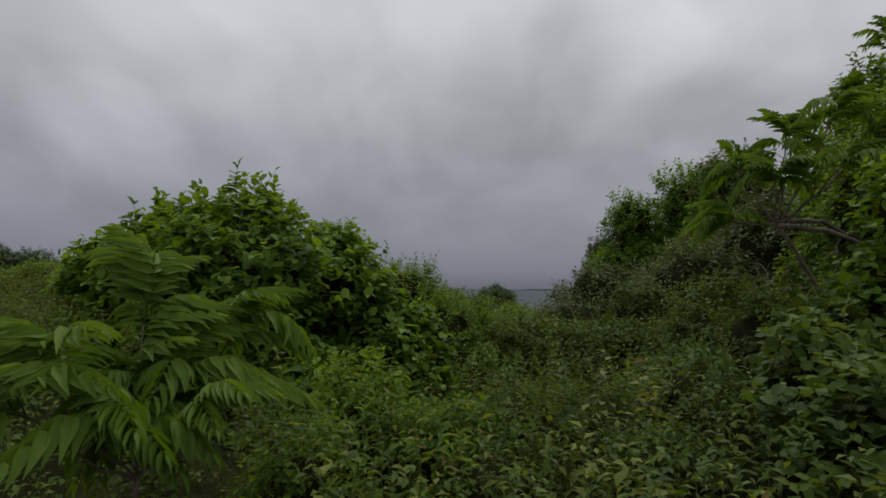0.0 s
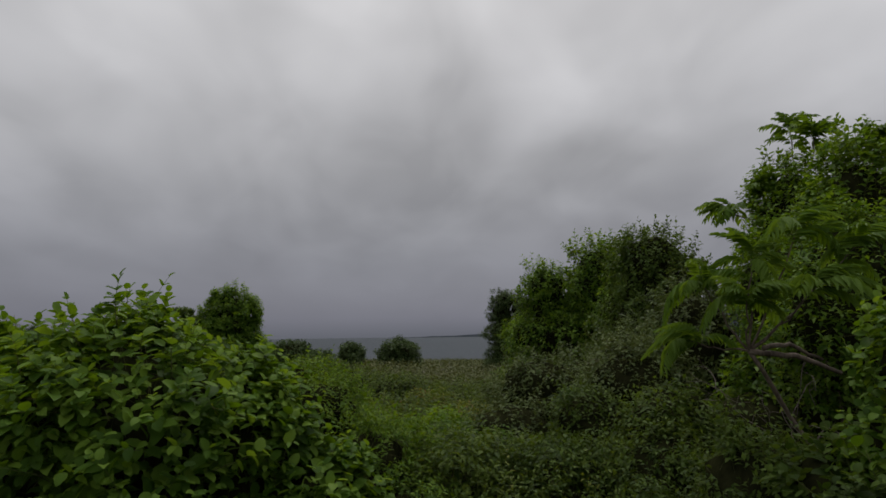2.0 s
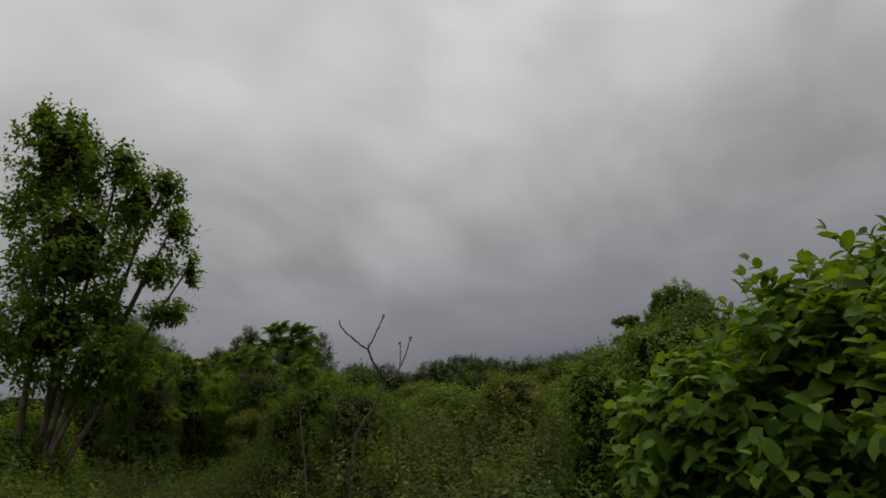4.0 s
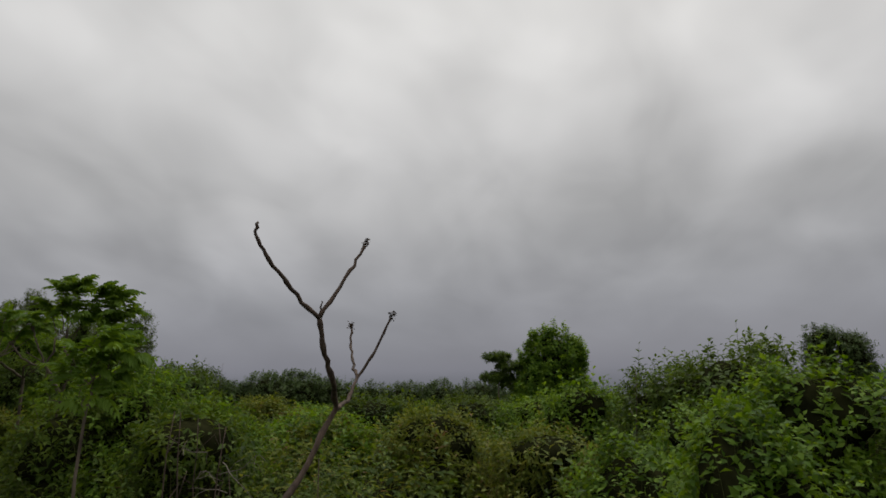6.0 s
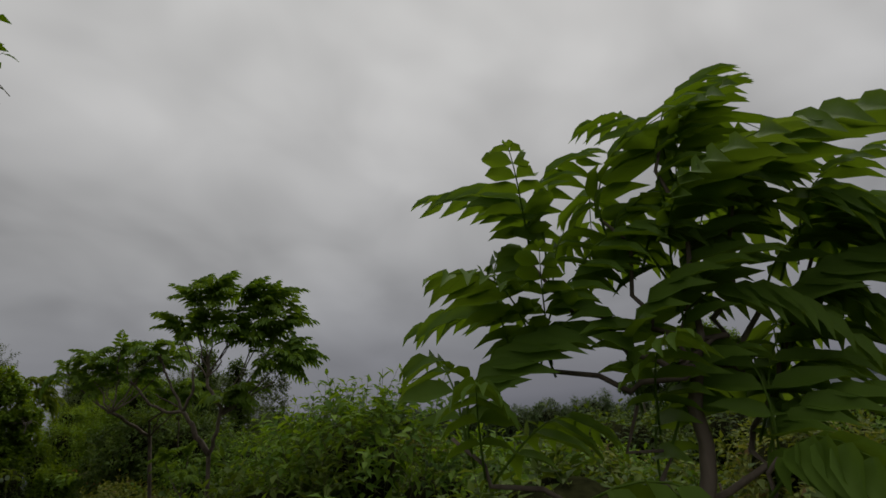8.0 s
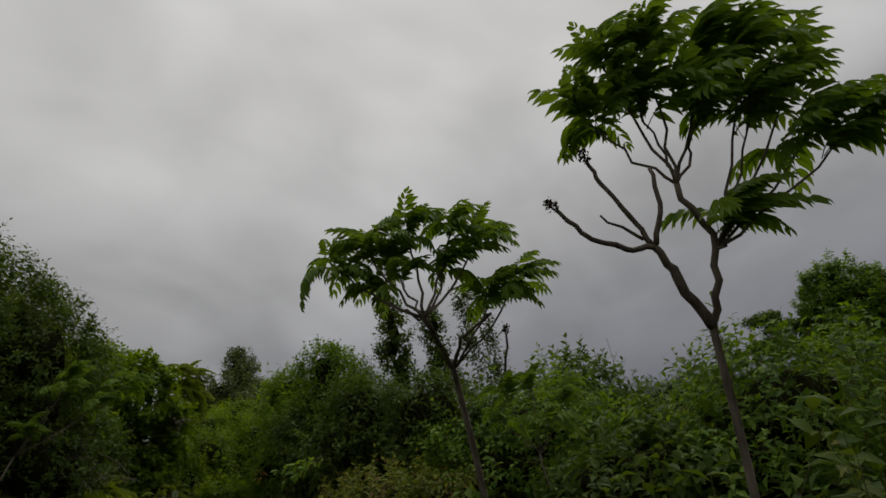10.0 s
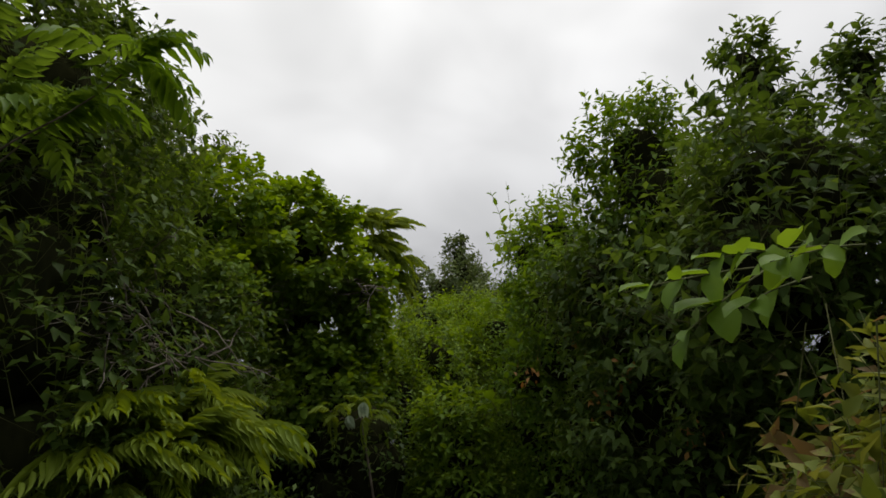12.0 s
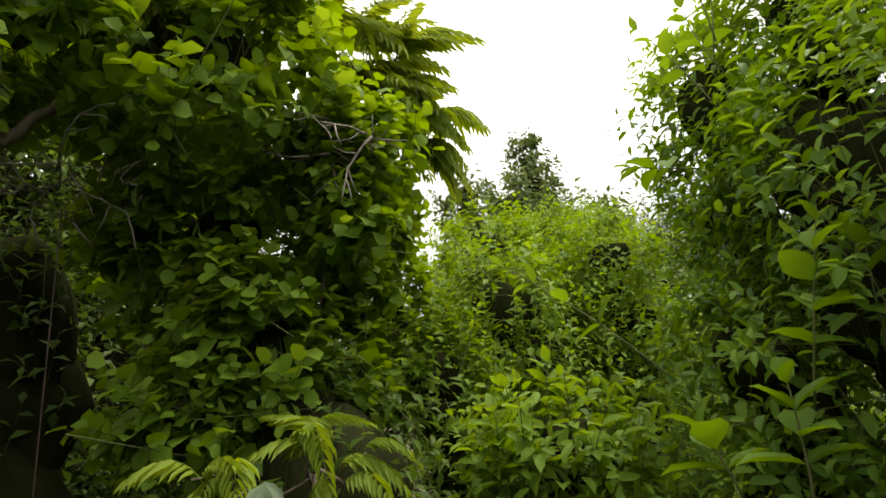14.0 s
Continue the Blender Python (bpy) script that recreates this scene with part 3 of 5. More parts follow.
m.node_tree.links.new(nz.outputs[0], bu.inputs["Height"])
m.node_tree.links.new(bu.outputs[0], pr.inputs["Normal"])
SEA_Z = -6.6
sea = mesh_object("water", [(-4500, 120, SEA_Z), (4500, 120, SEA_Z), (4500, 2600, SEA_Z), (-4500, 2600, SEA_Z)], [(0, 1, 2, 3)], m)
tagged(sea, "grey-blue sea under an overcast sky", "sea", kind="structure")




def headland():
    """The low hill across the water, with its crest uneven, and the sea at its foot."""
    az = np.radians(np.linspace(4, 75, 90))
    h = np.interp(np.degrees(az), (4, 6, 9, 13.7, 20, 28, 40, 60, 75), (-0.5, 1.5, 4, 9.5, 26, 46, 60, 52, 30))
    h = h + 0.9 * np.sin(az * 90) + 0.5 * np.sin(az * 211 + 1) - 0.5
    v, f = [], []
    for r, up in ((2050, 0.0), (2120, 0.75), (2200, 1.0), (2400, 0.7)):
        v += [(r * math.sin(a), r * math.cos(a), SEA_Z - 0.4 + up * (k + 0.4)) for a, k in zip(az, h)]
    n = len(az)
    for i in range(3):
        f += [(i * n + j, i * n + j + 1, (i + 1) * n + j + 1, (i + 1) * n + j) for j in range(n - 1)]
    # the haze of distance is mixed into the hill's blue-grey colour
    ob = mesh_object("far_headland", v, f, bark_mat("far_woods_haze_tint", (0.036, 0.044, 0.054), (0.05, 0.058, 0.066), 0.02, 1.0, 1.0, 0.0))
    tagged(ob, "headland across the water, coloured blue-grey for distance haze", "hill", kind="structure")


headland()


def shore_stone(x, y, r, seed):
    """One pale boulder of the shore."""
    rng = np.random.default_rng(seed)
    top = thing("shore_boulder", "pale grey boulder at the water's edge", "boulder", (x, y, SEA_Z), "boulders along the shore")
    q, f = ellipsoid(0, 0, r * 0.2, r * rng.uniform(1.0, 2.2), r, r * 0.75, 1.0, seed, 10, 6)
    mesh_object("rock", q.tolist(), f, M_STONE, top, smooth=False)


M_STONE = bark_mat("pale_shore_stone", (0.3, 0.3, 0.29), (0.6, 0.6, 0.58), 1.5, 0.9, 1.0)
stones = random.Random(9)
for i in range(32):
    sx = stones.uniform(22, 70)
    shore_stone(sx, 184 + 5 * math.sin(sx * 0.09) + stones.uniform(-4, 4), stones.uniform(0.25, 0.75), 920 + i)


# ---------------------------------------------------------------- undergrowth
def domes(x, y, cell, seed):
    """Rounded tops of single shrubs, 0 to 1, on a jittered grid of that cell."""
    best = np.zeros(np.shape(x))
    ix, iy = np.floor(x / cell), np.floor(y / cell)
    for dx in (-1, 0, 1):
        for dy in (-1, 0, 1):
            cx, cy = ix + dx, iy + dy
            h = np.sin(cx * 127.1 + cy * 311.7 + seed) * 43758.5453
            g = np.sin(cx * 269.5 + cy * 183.3 + seed) * 24634.6345
            h, g = h - np.floor(h), g - np.floor(g)
            px, py = (cx + 0.2 + 0.6 * h) * cell, (cy + 0.2 + 0.6 * g) * cell
            r = cell * (0.55 + 0.35 * g)
            q = 1 - ((x - px) ** 2 + (y - py) ** 2) / (r * r)
            best = np.maximum(best, np.sqrt(np.maximum(q, 0)) * (0.45 + 0.55 * h))
    return best


def canopy(x, y):
    """Height of the top of the undergrowth above the world's zero."""
    x, y = np.asarray(x, float), np.asarray(y, float)
    P = np.stack([x.ravel(), y.ravel(), np.zeros(x.size)], 1)
    n1, n2 = lump(P, 0.4, 5).reshape(x.shape), lump(P, 2.2, 8).reshape(x.shape)
    left = 1 / (1 + np.exp((x + 2.5) * 1.6))
    h = 0.05 + 0.45 * left + (0.5 + 0.15 * left) * domes(x, y, 0.9, 3.0) + 0.5 * domes(x, y, 2.0, 9.0) + 0.2 * n1 + 0.1 * n2
    far = np.clip((y - 12) / 14, 0, 1)
    h = h * (1 - far) + (0.25 + 0.6 * domes(x, y, 3.1, 5.0) + 0.3 * domes(x, y, 1.3, 6.0) + 0.3 * n1) * far
    near = np.clip((walk_distance(x, y) - 0.35) / 2.2, 0, 1)
    h = np.minimum(h, 0.4 + 1.25 * near)
    return ground_z(x, y) + np.maximum(h, 0.12)


def undergrowth(name, label, region, density, size, per, length, mat, fine, seed, keep=None, stems=True, profile="oval"):
    """Leafy shoots over the canopy of a stretch of the plan (x0, x1, y0, y1)."""
    rng = np.random.default_rng(seed)
    x0, x1, y0, y1 = region
    n = int((x1 - x0) * (y1 - y0) * density)
    x, y = rng.uniform(x0, x1, n), rng.uniform(y0, y1, n)
    if keep is not None:
        ok = keep(x, y, rng)
        x, y = x[ok], y[ok]
    n = len(x)
    z = canopy(x, y)
    p = np.stack([x, y, z - rng.random(n) ** 1.6 * 0.5 + 0.1 * rng.random(n) ** 4 - length * 0.5], 1)
    d = rng.normal(size=(n, 3)) * 0.42 + np.array([0, 0, 1.0])
    leaf, stem = shoot_arrays(rng, p, d, length * (0.6 + 0.8 * rng.random(n)), per, size, profile, fine, 0.5, 0.4, stems)
    s = Soup().add(*leaf)
    ob = s.make(name, mat)
    tagged(ob, label, "undergrowth", kind="stuff")
    if stems:
        st = Soup().add(*stem).make("stems", M_STEM, ob, "thin green-brown stems")
    return ob


def under_shade():
    """A sheet beneath the leafy tops, coloured dark for the shade between them."""
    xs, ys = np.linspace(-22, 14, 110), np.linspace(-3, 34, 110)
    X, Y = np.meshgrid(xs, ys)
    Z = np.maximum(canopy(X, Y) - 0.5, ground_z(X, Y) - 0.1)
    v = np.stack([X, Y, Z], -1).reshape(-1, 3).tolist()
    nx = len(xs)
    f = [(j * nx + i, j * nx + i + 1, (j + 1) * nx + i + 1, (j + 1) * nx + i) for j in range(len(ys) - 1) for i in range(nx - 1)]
    ob = mesh_object("undergrowth_shade_sheet", v, f, M_CORE)
    tagged(ob, "dark sheet standing in for the shade under the undergrowth", "undergrowth", kind="stuff")


under_shade()
undergrowth("undergrowth", "low green thicket of leafy shrubs and weeds", (-14, 6, -0.5, 10), 92, 0.054, 9, 0.28, M_FIELD, 1, 51)
undergrowth("undergrowth", "low green thicket of leafy shrubs farther off", (-20, 11, 10, 24), 26, 0.115, 7, 0.42, M_FIELD, 1, 52)
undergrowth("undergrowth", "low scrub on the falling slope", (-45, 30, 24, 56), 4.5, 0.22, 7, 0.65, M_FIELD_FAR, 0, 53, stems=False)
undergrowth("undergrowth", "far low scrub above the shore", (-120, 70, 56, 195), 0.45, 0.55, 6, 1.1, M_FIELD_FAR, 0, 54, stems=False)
undergrowth("weeds", "yellow-green weeds between the shrubs", (-13, 5, 0.5, 11), 16, 0.07, 12, 0.5, M_FIELD_Y, 1, 55, keep=lambda x, y, r: lump(np.stack([x, y, 0 * x], 1), 0.9, 77) > 0.1, profile="lance")

# ---------------------------------------------------------------- shrubs round the first stand
bush("mound_shrub", "dense dome of bright green vine-covered shrub", [(-2.01, 5.97, 1.34, 1.20, 1.20, 1.05), (-2.98, 5.78, 1.08, 0.72, 0.72, 0.72), (-1.13, 6.09, 1.11, 0.64, 0.64, 0.91), (-0.49, 5.88, 0.67, 0.56, 0.56, 0.59), (-0.92, 5.12, 0.12, 0.76, 0.76, 0.71), (-2.06, 5.20, 0.08, 1.03, 1.03, 0.77), (-2.76, 5.94, 1.67, 0.72, 0.72, 0.55), (-3.29, 5.95, 1.54, 0.58, 0.58, 0.44)],
     M_MOUND, 75, 0.105, 7, 0.32, "round", 3, 0.66, 101, shoots=33, skirt=False)
bush("thicket_shrub", "broad hump of vine-covered green shrub", [(-4.65, 8.15, 1.64, 0.38, 0.38, 0.44), (-4.01, 8.92, 2.01, 0.49, 0.49, 0.32), (-4.37, 9.95, 1.80, 0.51, 0.51, 0.25), (-5.07, 9.28, 1.40, 0.45, 0.45, 0.37)], M_MOUND, 150, 0.055, 8, 0.26, "oval", 1, 0.6, 106, shoots=18, rough=0.28)
bush("thicket_tree", "tall mixed green thicket tree hung with leaves", [(6.09, 7.68, 3.51, 0.69, 0.69, 1.31), (5.87, 6.49, 3.25, 0.76, 0.76, 1.32), (4.40, 6.24, 1.48, 0.68, 0.68, 0.68)], M_MOUND, 75, 0.095, 7, 0.34, "oval", 1, 0.6, 102, shoots=19)
# foliage kept thin so the dark core reads as deep shade
bush("thicket_shrub", "sparse thicket shrub with bare twigs, dark core showing as shade", [(4.56, 5.68, 1.43, 0.68, 0.68, 0.73), (3.86, 6.03, 1.17, 0.58, 0.58, 0.47)], M_SHRUB, 40, 0.08, 7, 0.3, "oval", 1, 0.6, 117, shoots=5, core=0.85)
bush("thicket_shrub", "shrub with large round leaves at the thicket's edge", [(2.91, 3.65, 1.50, 0.30, 0.30, 0.37), (2.99, 3.56, 1.97, 0.27, 0.27, 0.41)], M_MOUND, 70, 0.075, 7, 0.3, "round", 3, 0.75, 111, shoots=13)
bush("thicket_shrub", "olive green shrub with bare twigs inside", [(3.99, 10.79, 1.06, 1.00, 1.00, 0.89), (4.35, 9.51, 1.56, 0.85, 0.85, 0.89), (4.63, 8.19, 1.89, 0.82, 0.82, 1.15)], M_OLIVE, 60, 0.08, 8, 0.34, "lance", 1, 0.5, 103, shoots=13)
bush("thicket_tree", "dark green tree with a ragged open crown", [(6.72, 15.59, 3.81, 0.97, 0.97, 1.13), (7.07, 14.86, 2.83, 1.07, 1.07, 1.22), (5.57, 16.61, 3.55, 0.84, 0.84, 0.84), (5.24, 17.26, 2.12, 0.86, 0.86, 0.69), (5.89, 15.95, 2.05, 0.96, 0.96, 0.96)], M_MOUND, 34, 0.13, 8, 0.45, "oval", 1, 0.55, 104, shoots=16, core=0.6, rough=0.32)
bush("thicket_tree", "green tree rising behind the thicket", [(6.49, 12.33, 3.74, 0.90, 0.90, 0.90), (6.59, 11.68, 2.70, 0.84, 0.84, 1.21)], M_SHRUB, 45, 0.11, 8, 0.42, "oval", 1, 0.55, 107, shoots=13, core=0.65, rough=0.3)
bush("thicket_tree", "grey-green tree far down the slope", [(9.23, 30.16, 1.02, 0.97, 0.97, 1.22), (9.33, 26.95, 1.41, 1.23, 1.23, 1.50)], M_OLIVE, 18, 0.17, 8, 0.55, "lance", 1, 0.45, 108, core=0.65, rough=0.3)
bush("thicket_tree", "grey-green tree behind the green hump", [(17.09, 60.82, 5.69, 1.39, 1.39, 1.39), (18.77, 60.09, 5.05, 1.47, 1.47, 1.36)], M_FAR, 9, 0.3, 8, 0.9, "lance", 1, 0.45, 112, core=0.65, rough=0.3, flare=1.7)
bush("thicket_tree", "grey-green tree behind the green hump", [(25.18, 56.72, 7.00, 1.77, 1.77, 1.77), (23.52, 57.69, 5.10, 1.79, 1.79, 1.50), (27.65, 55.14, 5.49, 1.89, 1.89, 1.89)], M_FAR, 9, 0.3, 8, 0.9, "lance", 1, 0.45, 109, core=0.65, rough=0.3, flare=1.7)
bush("thicket_shrub", "low tangled green shrub beneath the thicket", [(3.03, 6.24, 0.92, 0.76, 0.76, 0.47), (2.09, 6.70, 0.74, 0.67, 0.67, 0.37), (3.04, 5.02, 0.95, 0.51, 0.51, 0.37)], M_FIELD, 80, 0.075, 8, 0.3, "oval", 1, 0.5, 110, shoots=8)
bush("thicket_shrub", "rounded green shrub in the dip", [(1.06, 15.60, 0.58, 1.03, 1.03, 0.73), (-0.07, 17.67, 0.70, 0.99, 0.99, 0.66)], M_FIELD, 50, 0.1, 8, 0.36, "oval", 1, 0.5, 113, shoots=5)
bush("thicket_shrub", "rounded green shrub in the dip", [(1.04, 9.56, 0.54, 0.79, 0.79, 0.48), (0.04, 8.46, 0.62, 0.67, 0.67, 0.49)], M_MOUND, 65, 0.085, 8, 0.32, "oval", 1, 0.55, 114, shoots=8)
bush("thicket_shrub", "yellow-green shrub in the dip", [(2.24, 10.34, 0.56, 0.87, 0.87, 0.49), (3.73, 13.02, 0.70, 0.88, 0.88, 0.57)], M_FIELD_Y, 60, 0.085, 9, 0.34, "lance", 1, 0.45, 115, shoots=8)
bush("thicket_shrub", "bright green shrub below the dome", [(-0.62, 8.16, 0.91, 0.57, 0.57, 0.50), (-1.00, 11.65, 1.34, 0.74, 0.74, 0.53)], M_BROAD, 65, 0.085, 8, 0.32, "oval", 1, 0.5, 116, shoots=8)
bush("bank_shrub", "dull green shrub on the thicket's lower bank", [(2.63, 9.23, 1.4, 0.75, 0.75, 0.55), (3.46, 7.78, 1.5, 0.75, 0.75, 0.6), (1.9, 8.36, 0.85, 0.7, 0.7, 0.5)], M_OLIVE, 80, 0.07, 8, 0.3, "lance", 1, 0.5, 121, shoots=10, core=0.75, rough=0.3)
bush("bank_shrub", "shaded green shrub with tangled twigs on the bank", [(2.76, 7.53, 1.1, 0.6, 0.6, 0.5), (3.07, 6.37, 1.2, 0.5, 0.5, 0.5), (2.02, 6.68, 0.6, 0.65, 0.65, 0.5), (1.26, 6.89, 0.4, 0.5, 0.5, 0.45)], M_SHRUB, 95, 0.065, 8, 0.28, "oval", 1, 0.55, 122, shoots=12, core=0.75, rough=0.3)
bush("bank_shrub", "dark green shrub at the foot of the thicket", [(2.75, 5.9, 0.85, 0.55, 0.5, 0.5), (2.8, 4.75, 0.95, 0.5, 0.45, 0.5), (2.2, 5.3, 0.55, 0.5, 0.5, 0.4)], M_SHRUB, 110, 0.06, 8, 0.26, "oval", 1, 0.5, 123, shoots=10, core=0.75, rough=0.3)
bush("bank_shrub", "shrub with large round leaves on the bank", [(2.85, 4.0, 1.15, 0.4, 0.4, 0.4), (2.6, 3.45, 1.05, 0.35, 0.35, 0.35)], M_SHRUB, 110, 0.075, 7, 0.28, "round", 3, 0.8, 124, shoots=10, core=0.7)
bush("bank_shrub", "mixed green thicket hung with vines", [(4.1, 5.3, 2.2, 0.55, 0.55, 0.7), (4.6, 5.4, 2.75, 0.6, 0.6, 0.65), (4.9, 6.6, 2.6, 0.7, 0.7, 0.8)], M_MOUND, 90, 0.07, 8, 0.3, "oval", 1, 0.6, 125, shoots=12, core=0.7, rough=0.3, skirt=False, zmin=1.3)
bush("mound_flank_shrub", "bright ferny green shrub on the dome's flank", [(-0.55, 7.6, 1.35, 0.65, 0.65, 0.5), (-0.05, 6.9, 0.9, 0.6, 0.6, 0.5), (0.3, 6.3, 0.5, 0.55, 0.55, 0.45), (0.75, 7.3, 0.55, 0.55, 0.55, 0.4)], M_BROAD, 95, 0.065, 9, 0.3, "lance", 1, 0.42, 126, shoots=14, core=0.6, rough=0.25)
bush("foreground_shrub", "leafy bright green shrub before the dome", [(-0.47, 3.31, 0.58, 0.42, 0.42, 0.40), (-0.65, 2.72, 0.48, 0.35, 0.35, 0.32), (-0.01, 3.21, 0.49, 0.40, 0.40, 0.35)], M_BROAD, 150, 0.055, 8, 0.24, "oval", 2, 0.5, 131, shoots=12, core=0.6, rough=0.3)
bush("foreground_shrub", "dense green undergrowth shrub in the dip", [(0.55, 3.79, 0.47, 0.45, 0.45, 0.40), (1.02, 3.48, 0.47, 0.42, 0.42, 0.40), (0.28, 2.88, 0.47, 0.36, 0.36, 0.30)], M_SHRUB, 150, 0.05, 8, 0.24, "lance", 2, 0.45, 132, shoots=10, core=0.65, rough=0.3)
bush("foreground_shrub", "shaded shrub with twiggy stems by the thicket", [(1.54, 3.55, 0.66, 0.45, 0.45, 0.45), (1.60, 2.95, 0.67, 0.40, 0.40, 0.40), (1.03, 2.62, 0.58, 0.35, 0.35, 0.30), (1.31, 2.16, 0.66, 0.33, 0.33, 0.30)], M_SHRUB, 150, 0.05, 8, 0.24, "oval", 2, 0.5, 133, shoots=8, core=0.7, rough=0.3)
bush("foreground_shrub", "dark shrub with round leaves by the thicket", [(1.86, 2.72, 0.96, 0.35, 0.35, 0.40), (1.60, 2.14, 0.82, 0.33, 0.33, 0.38)], M_SHRUB, 130, 0.07, 7, 0.24, "round", 3, 0.8, 134, shoots=6, core=0.7, rough=0.3)
sumac("sumac_tree", "young sumac with drooping green feathered leaves", (3.63, 4.91, 0.16), [(2, (2.91, 4.74, 2.80)), (2, (3.23, 4.47, 2.55)), (2, (2.60, 4.97, 2.63)), (2, (3.30, 4.67, 3.04)), (2, (2.51, 5.03, 2.15)), (2, (3.64, 4.49, 2.88)), (2, (2.74, 4.62, 2.47))], 201, 7, 0.9, FRONDS_LONG, trunk=((3.56, 4.98, 1.17), (2.85, 4.79, 2.07)), r0=0.024, limbs=[(((2.85, 4.79, 2.07), (3.22, 4.74, 2.03), (3.64, 4.76, 1.88)), 0.024, 0.016, False), (((2.93, 4.73, 2.09), (3.26, 4.84, 2.12), (3.73, 4.96, 1.94)), 0.02, 0.012, False)])
sumac("sumac_tree", "tall sumac standing out of the thicket", (6.16, 7.61, 0.18), [(2, (6.46, 8.02, 5.28)), (2, (6.39, 7.53, 5.01)), (2, (5.41, 8.24, 4.02)), (2, (5.80, 7.80, 4.29)), (2, (6.23, 6.54, 4.51)), (2, (6.11, 6.96, 4.09))], 202, 11, 1.05, trunk=((6.07, 7.70, 2.06), (6.15, 7.62, 3.67)), r0=0.035)
sumac("sumac_sapling", "low sumac sapling with long feathered leaves", (-1.06, 1.93, 0.12), [(1, (-1.05, 1.82, 1.04)), (1, (-0.84, 2.03, 1.06)), (1, (-1.31, 1.89, 1.18)), (1, (-0.99, 2.18, 1.18)), (1, (-1.33, 1.75, 1.11)), (1, (-1.14, 2.11, 1.15)), (1, (-1.15, 2.17, 1.41)), (1, (-0.88, 2.40, 1.34))], 203, 6, 0.85, FRONDS_LONG, trunk=((-1.03, 1.94, 0.84),), r0=0.014)


# ---------------------------------------------------------------- dead sumac by the path
def dead_stalk():
    rng = np.random.default_rng(7)
    loc = (-6.6, 6.5, 0.33)
    o = np.array(loc)
    top = thing("dead_sumac", "bare dark forked stalk of a dead sumac", "dead tree", loc)

    def limb(name, pts, r0, r1, bud=False, parent=top):
        line = []
        for a, b in zip(pts, pts[1:]):
            seg = branch_line(np.array(a) - o, np.array(b) - o, rng, 6, 0, 0.003)
            line.append(seg if not len(line) else seg[1:])
        line = np.concatenate(line)
        rad = np.linspace(r0, r1, len(line)) * (0.95 + 0.1 * rng.random(len(line)))
        rad[2::4] *= 1.28
        ob = Soup().add(*tube(line, rad, 9)).make(name, M_DEAD, parent)
        if bud:
            cone_bud(line[-1], line[-1] - line[-2], rng, ob, 0.03)
        return ob

    fork, join, fork2 = (-6.338, 6.742, 2.443), (-6.385, 7.03, 2.13), (-6.448, 7.425, 2.257)
    limb("stalk", [loc, (-6.58, 6.58, 1.35), (-6.54, 6.7, 1.7), (-6.46, 6.9, 1.9), join, (-6.334, 6.865, 2.235), (-6.34, 6.785, 2.35), fork], 0.012, 0.0085)
    limb("branch", [fork, (-6.401, 6.647, 2.534), (-6.451, 6.575, 2.625), (-6.481, 6.536, 2.701), (-6.481, 6.544, 2.747)], 0.0078, 0.0046)
    limb("branch", [fork, (-6.28, 6.824, 2.6), (-6.236, 6.902, 2.735)], 0.0072, 0.0052, True)
    limb("spur", [fork, (-6.336, 6.75, 2.475), (-6.338, 6.752, 2.505)], 0.004, 0.002)
    limb("branch", [join, (-6.42, 7.24, 2.15), fork2, (-6.37, 7.44, 2.37), (-6.301, 7.454, 2.518)], 0.0085, 0.005, True)
    limb("branch", [fork2, (-6.52, 7.56, 2.33), (-6.575, 7.66, 2.42), (-6.582, 7.69, 2.505)], 0.007, 0.005, True)


dead_stalk()

# ---------------------------------------------------------------- trees farther off
bush("round_tree", "small rounded dark green tree standing alone", [(-5.86, 30.90, 3.42, 1.10, 1.10, 1.20), (-6.36, 30.89, 2.49, 1.19, 1.19, 0.99), (-6.11, 30.89, 1.66, 1.62, 1.62, 1.03), (-4.89, 30.88, 1.38, 0.88, 0.88, 0.73), (-6.75, 30.8, 3.2, 0.75, 0.75, 0.8), (-5.2, 30.9, 3.75, 0.7, 0.7, 0.75), (-6.2, 30.8, 4.1, 0.7, 0.7, 0.6)], M_MOUND, 42, 0.15, 8, 0.38, "oval", 1, 0.6, 301, category="tree", core=0.55, rough=0.36, tufts=4)
bush("round_tree", "thin tree with flat spreading boughs", [(-8.47, 31.27, 3.58, 0.61, 0.61, 0.18), (-7.90, 31.32, 3.16, 0.66, 0.66, 0.18), (-8.52, 31.26, 2.71, 0.71, 0.71, 0.20), (-7.76, 31.33, 2.35, 0.61, 0.61, 0.25)], M_SHRUB, 45, 0.14, 8, 0.3, "lance", 1, 0.5, 304, category="tree", core=0, skirt=False, lift=0.1)
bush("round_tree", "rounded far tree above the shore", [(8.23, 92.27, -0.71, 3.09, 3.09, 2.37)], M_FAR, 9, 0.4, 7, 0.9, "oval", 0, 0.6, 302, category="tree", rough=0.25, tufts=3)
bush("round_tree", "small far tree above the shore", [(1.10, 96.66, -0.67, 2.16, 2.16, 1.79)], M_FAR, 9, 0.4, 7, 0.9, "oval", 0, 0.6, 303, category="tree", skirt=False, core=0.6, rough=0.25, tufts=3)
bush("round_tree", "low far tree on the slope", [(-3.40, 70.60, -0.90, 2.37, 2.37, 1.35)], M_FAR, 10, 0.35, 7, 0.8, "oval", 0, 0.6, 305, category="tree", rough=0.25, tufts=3)
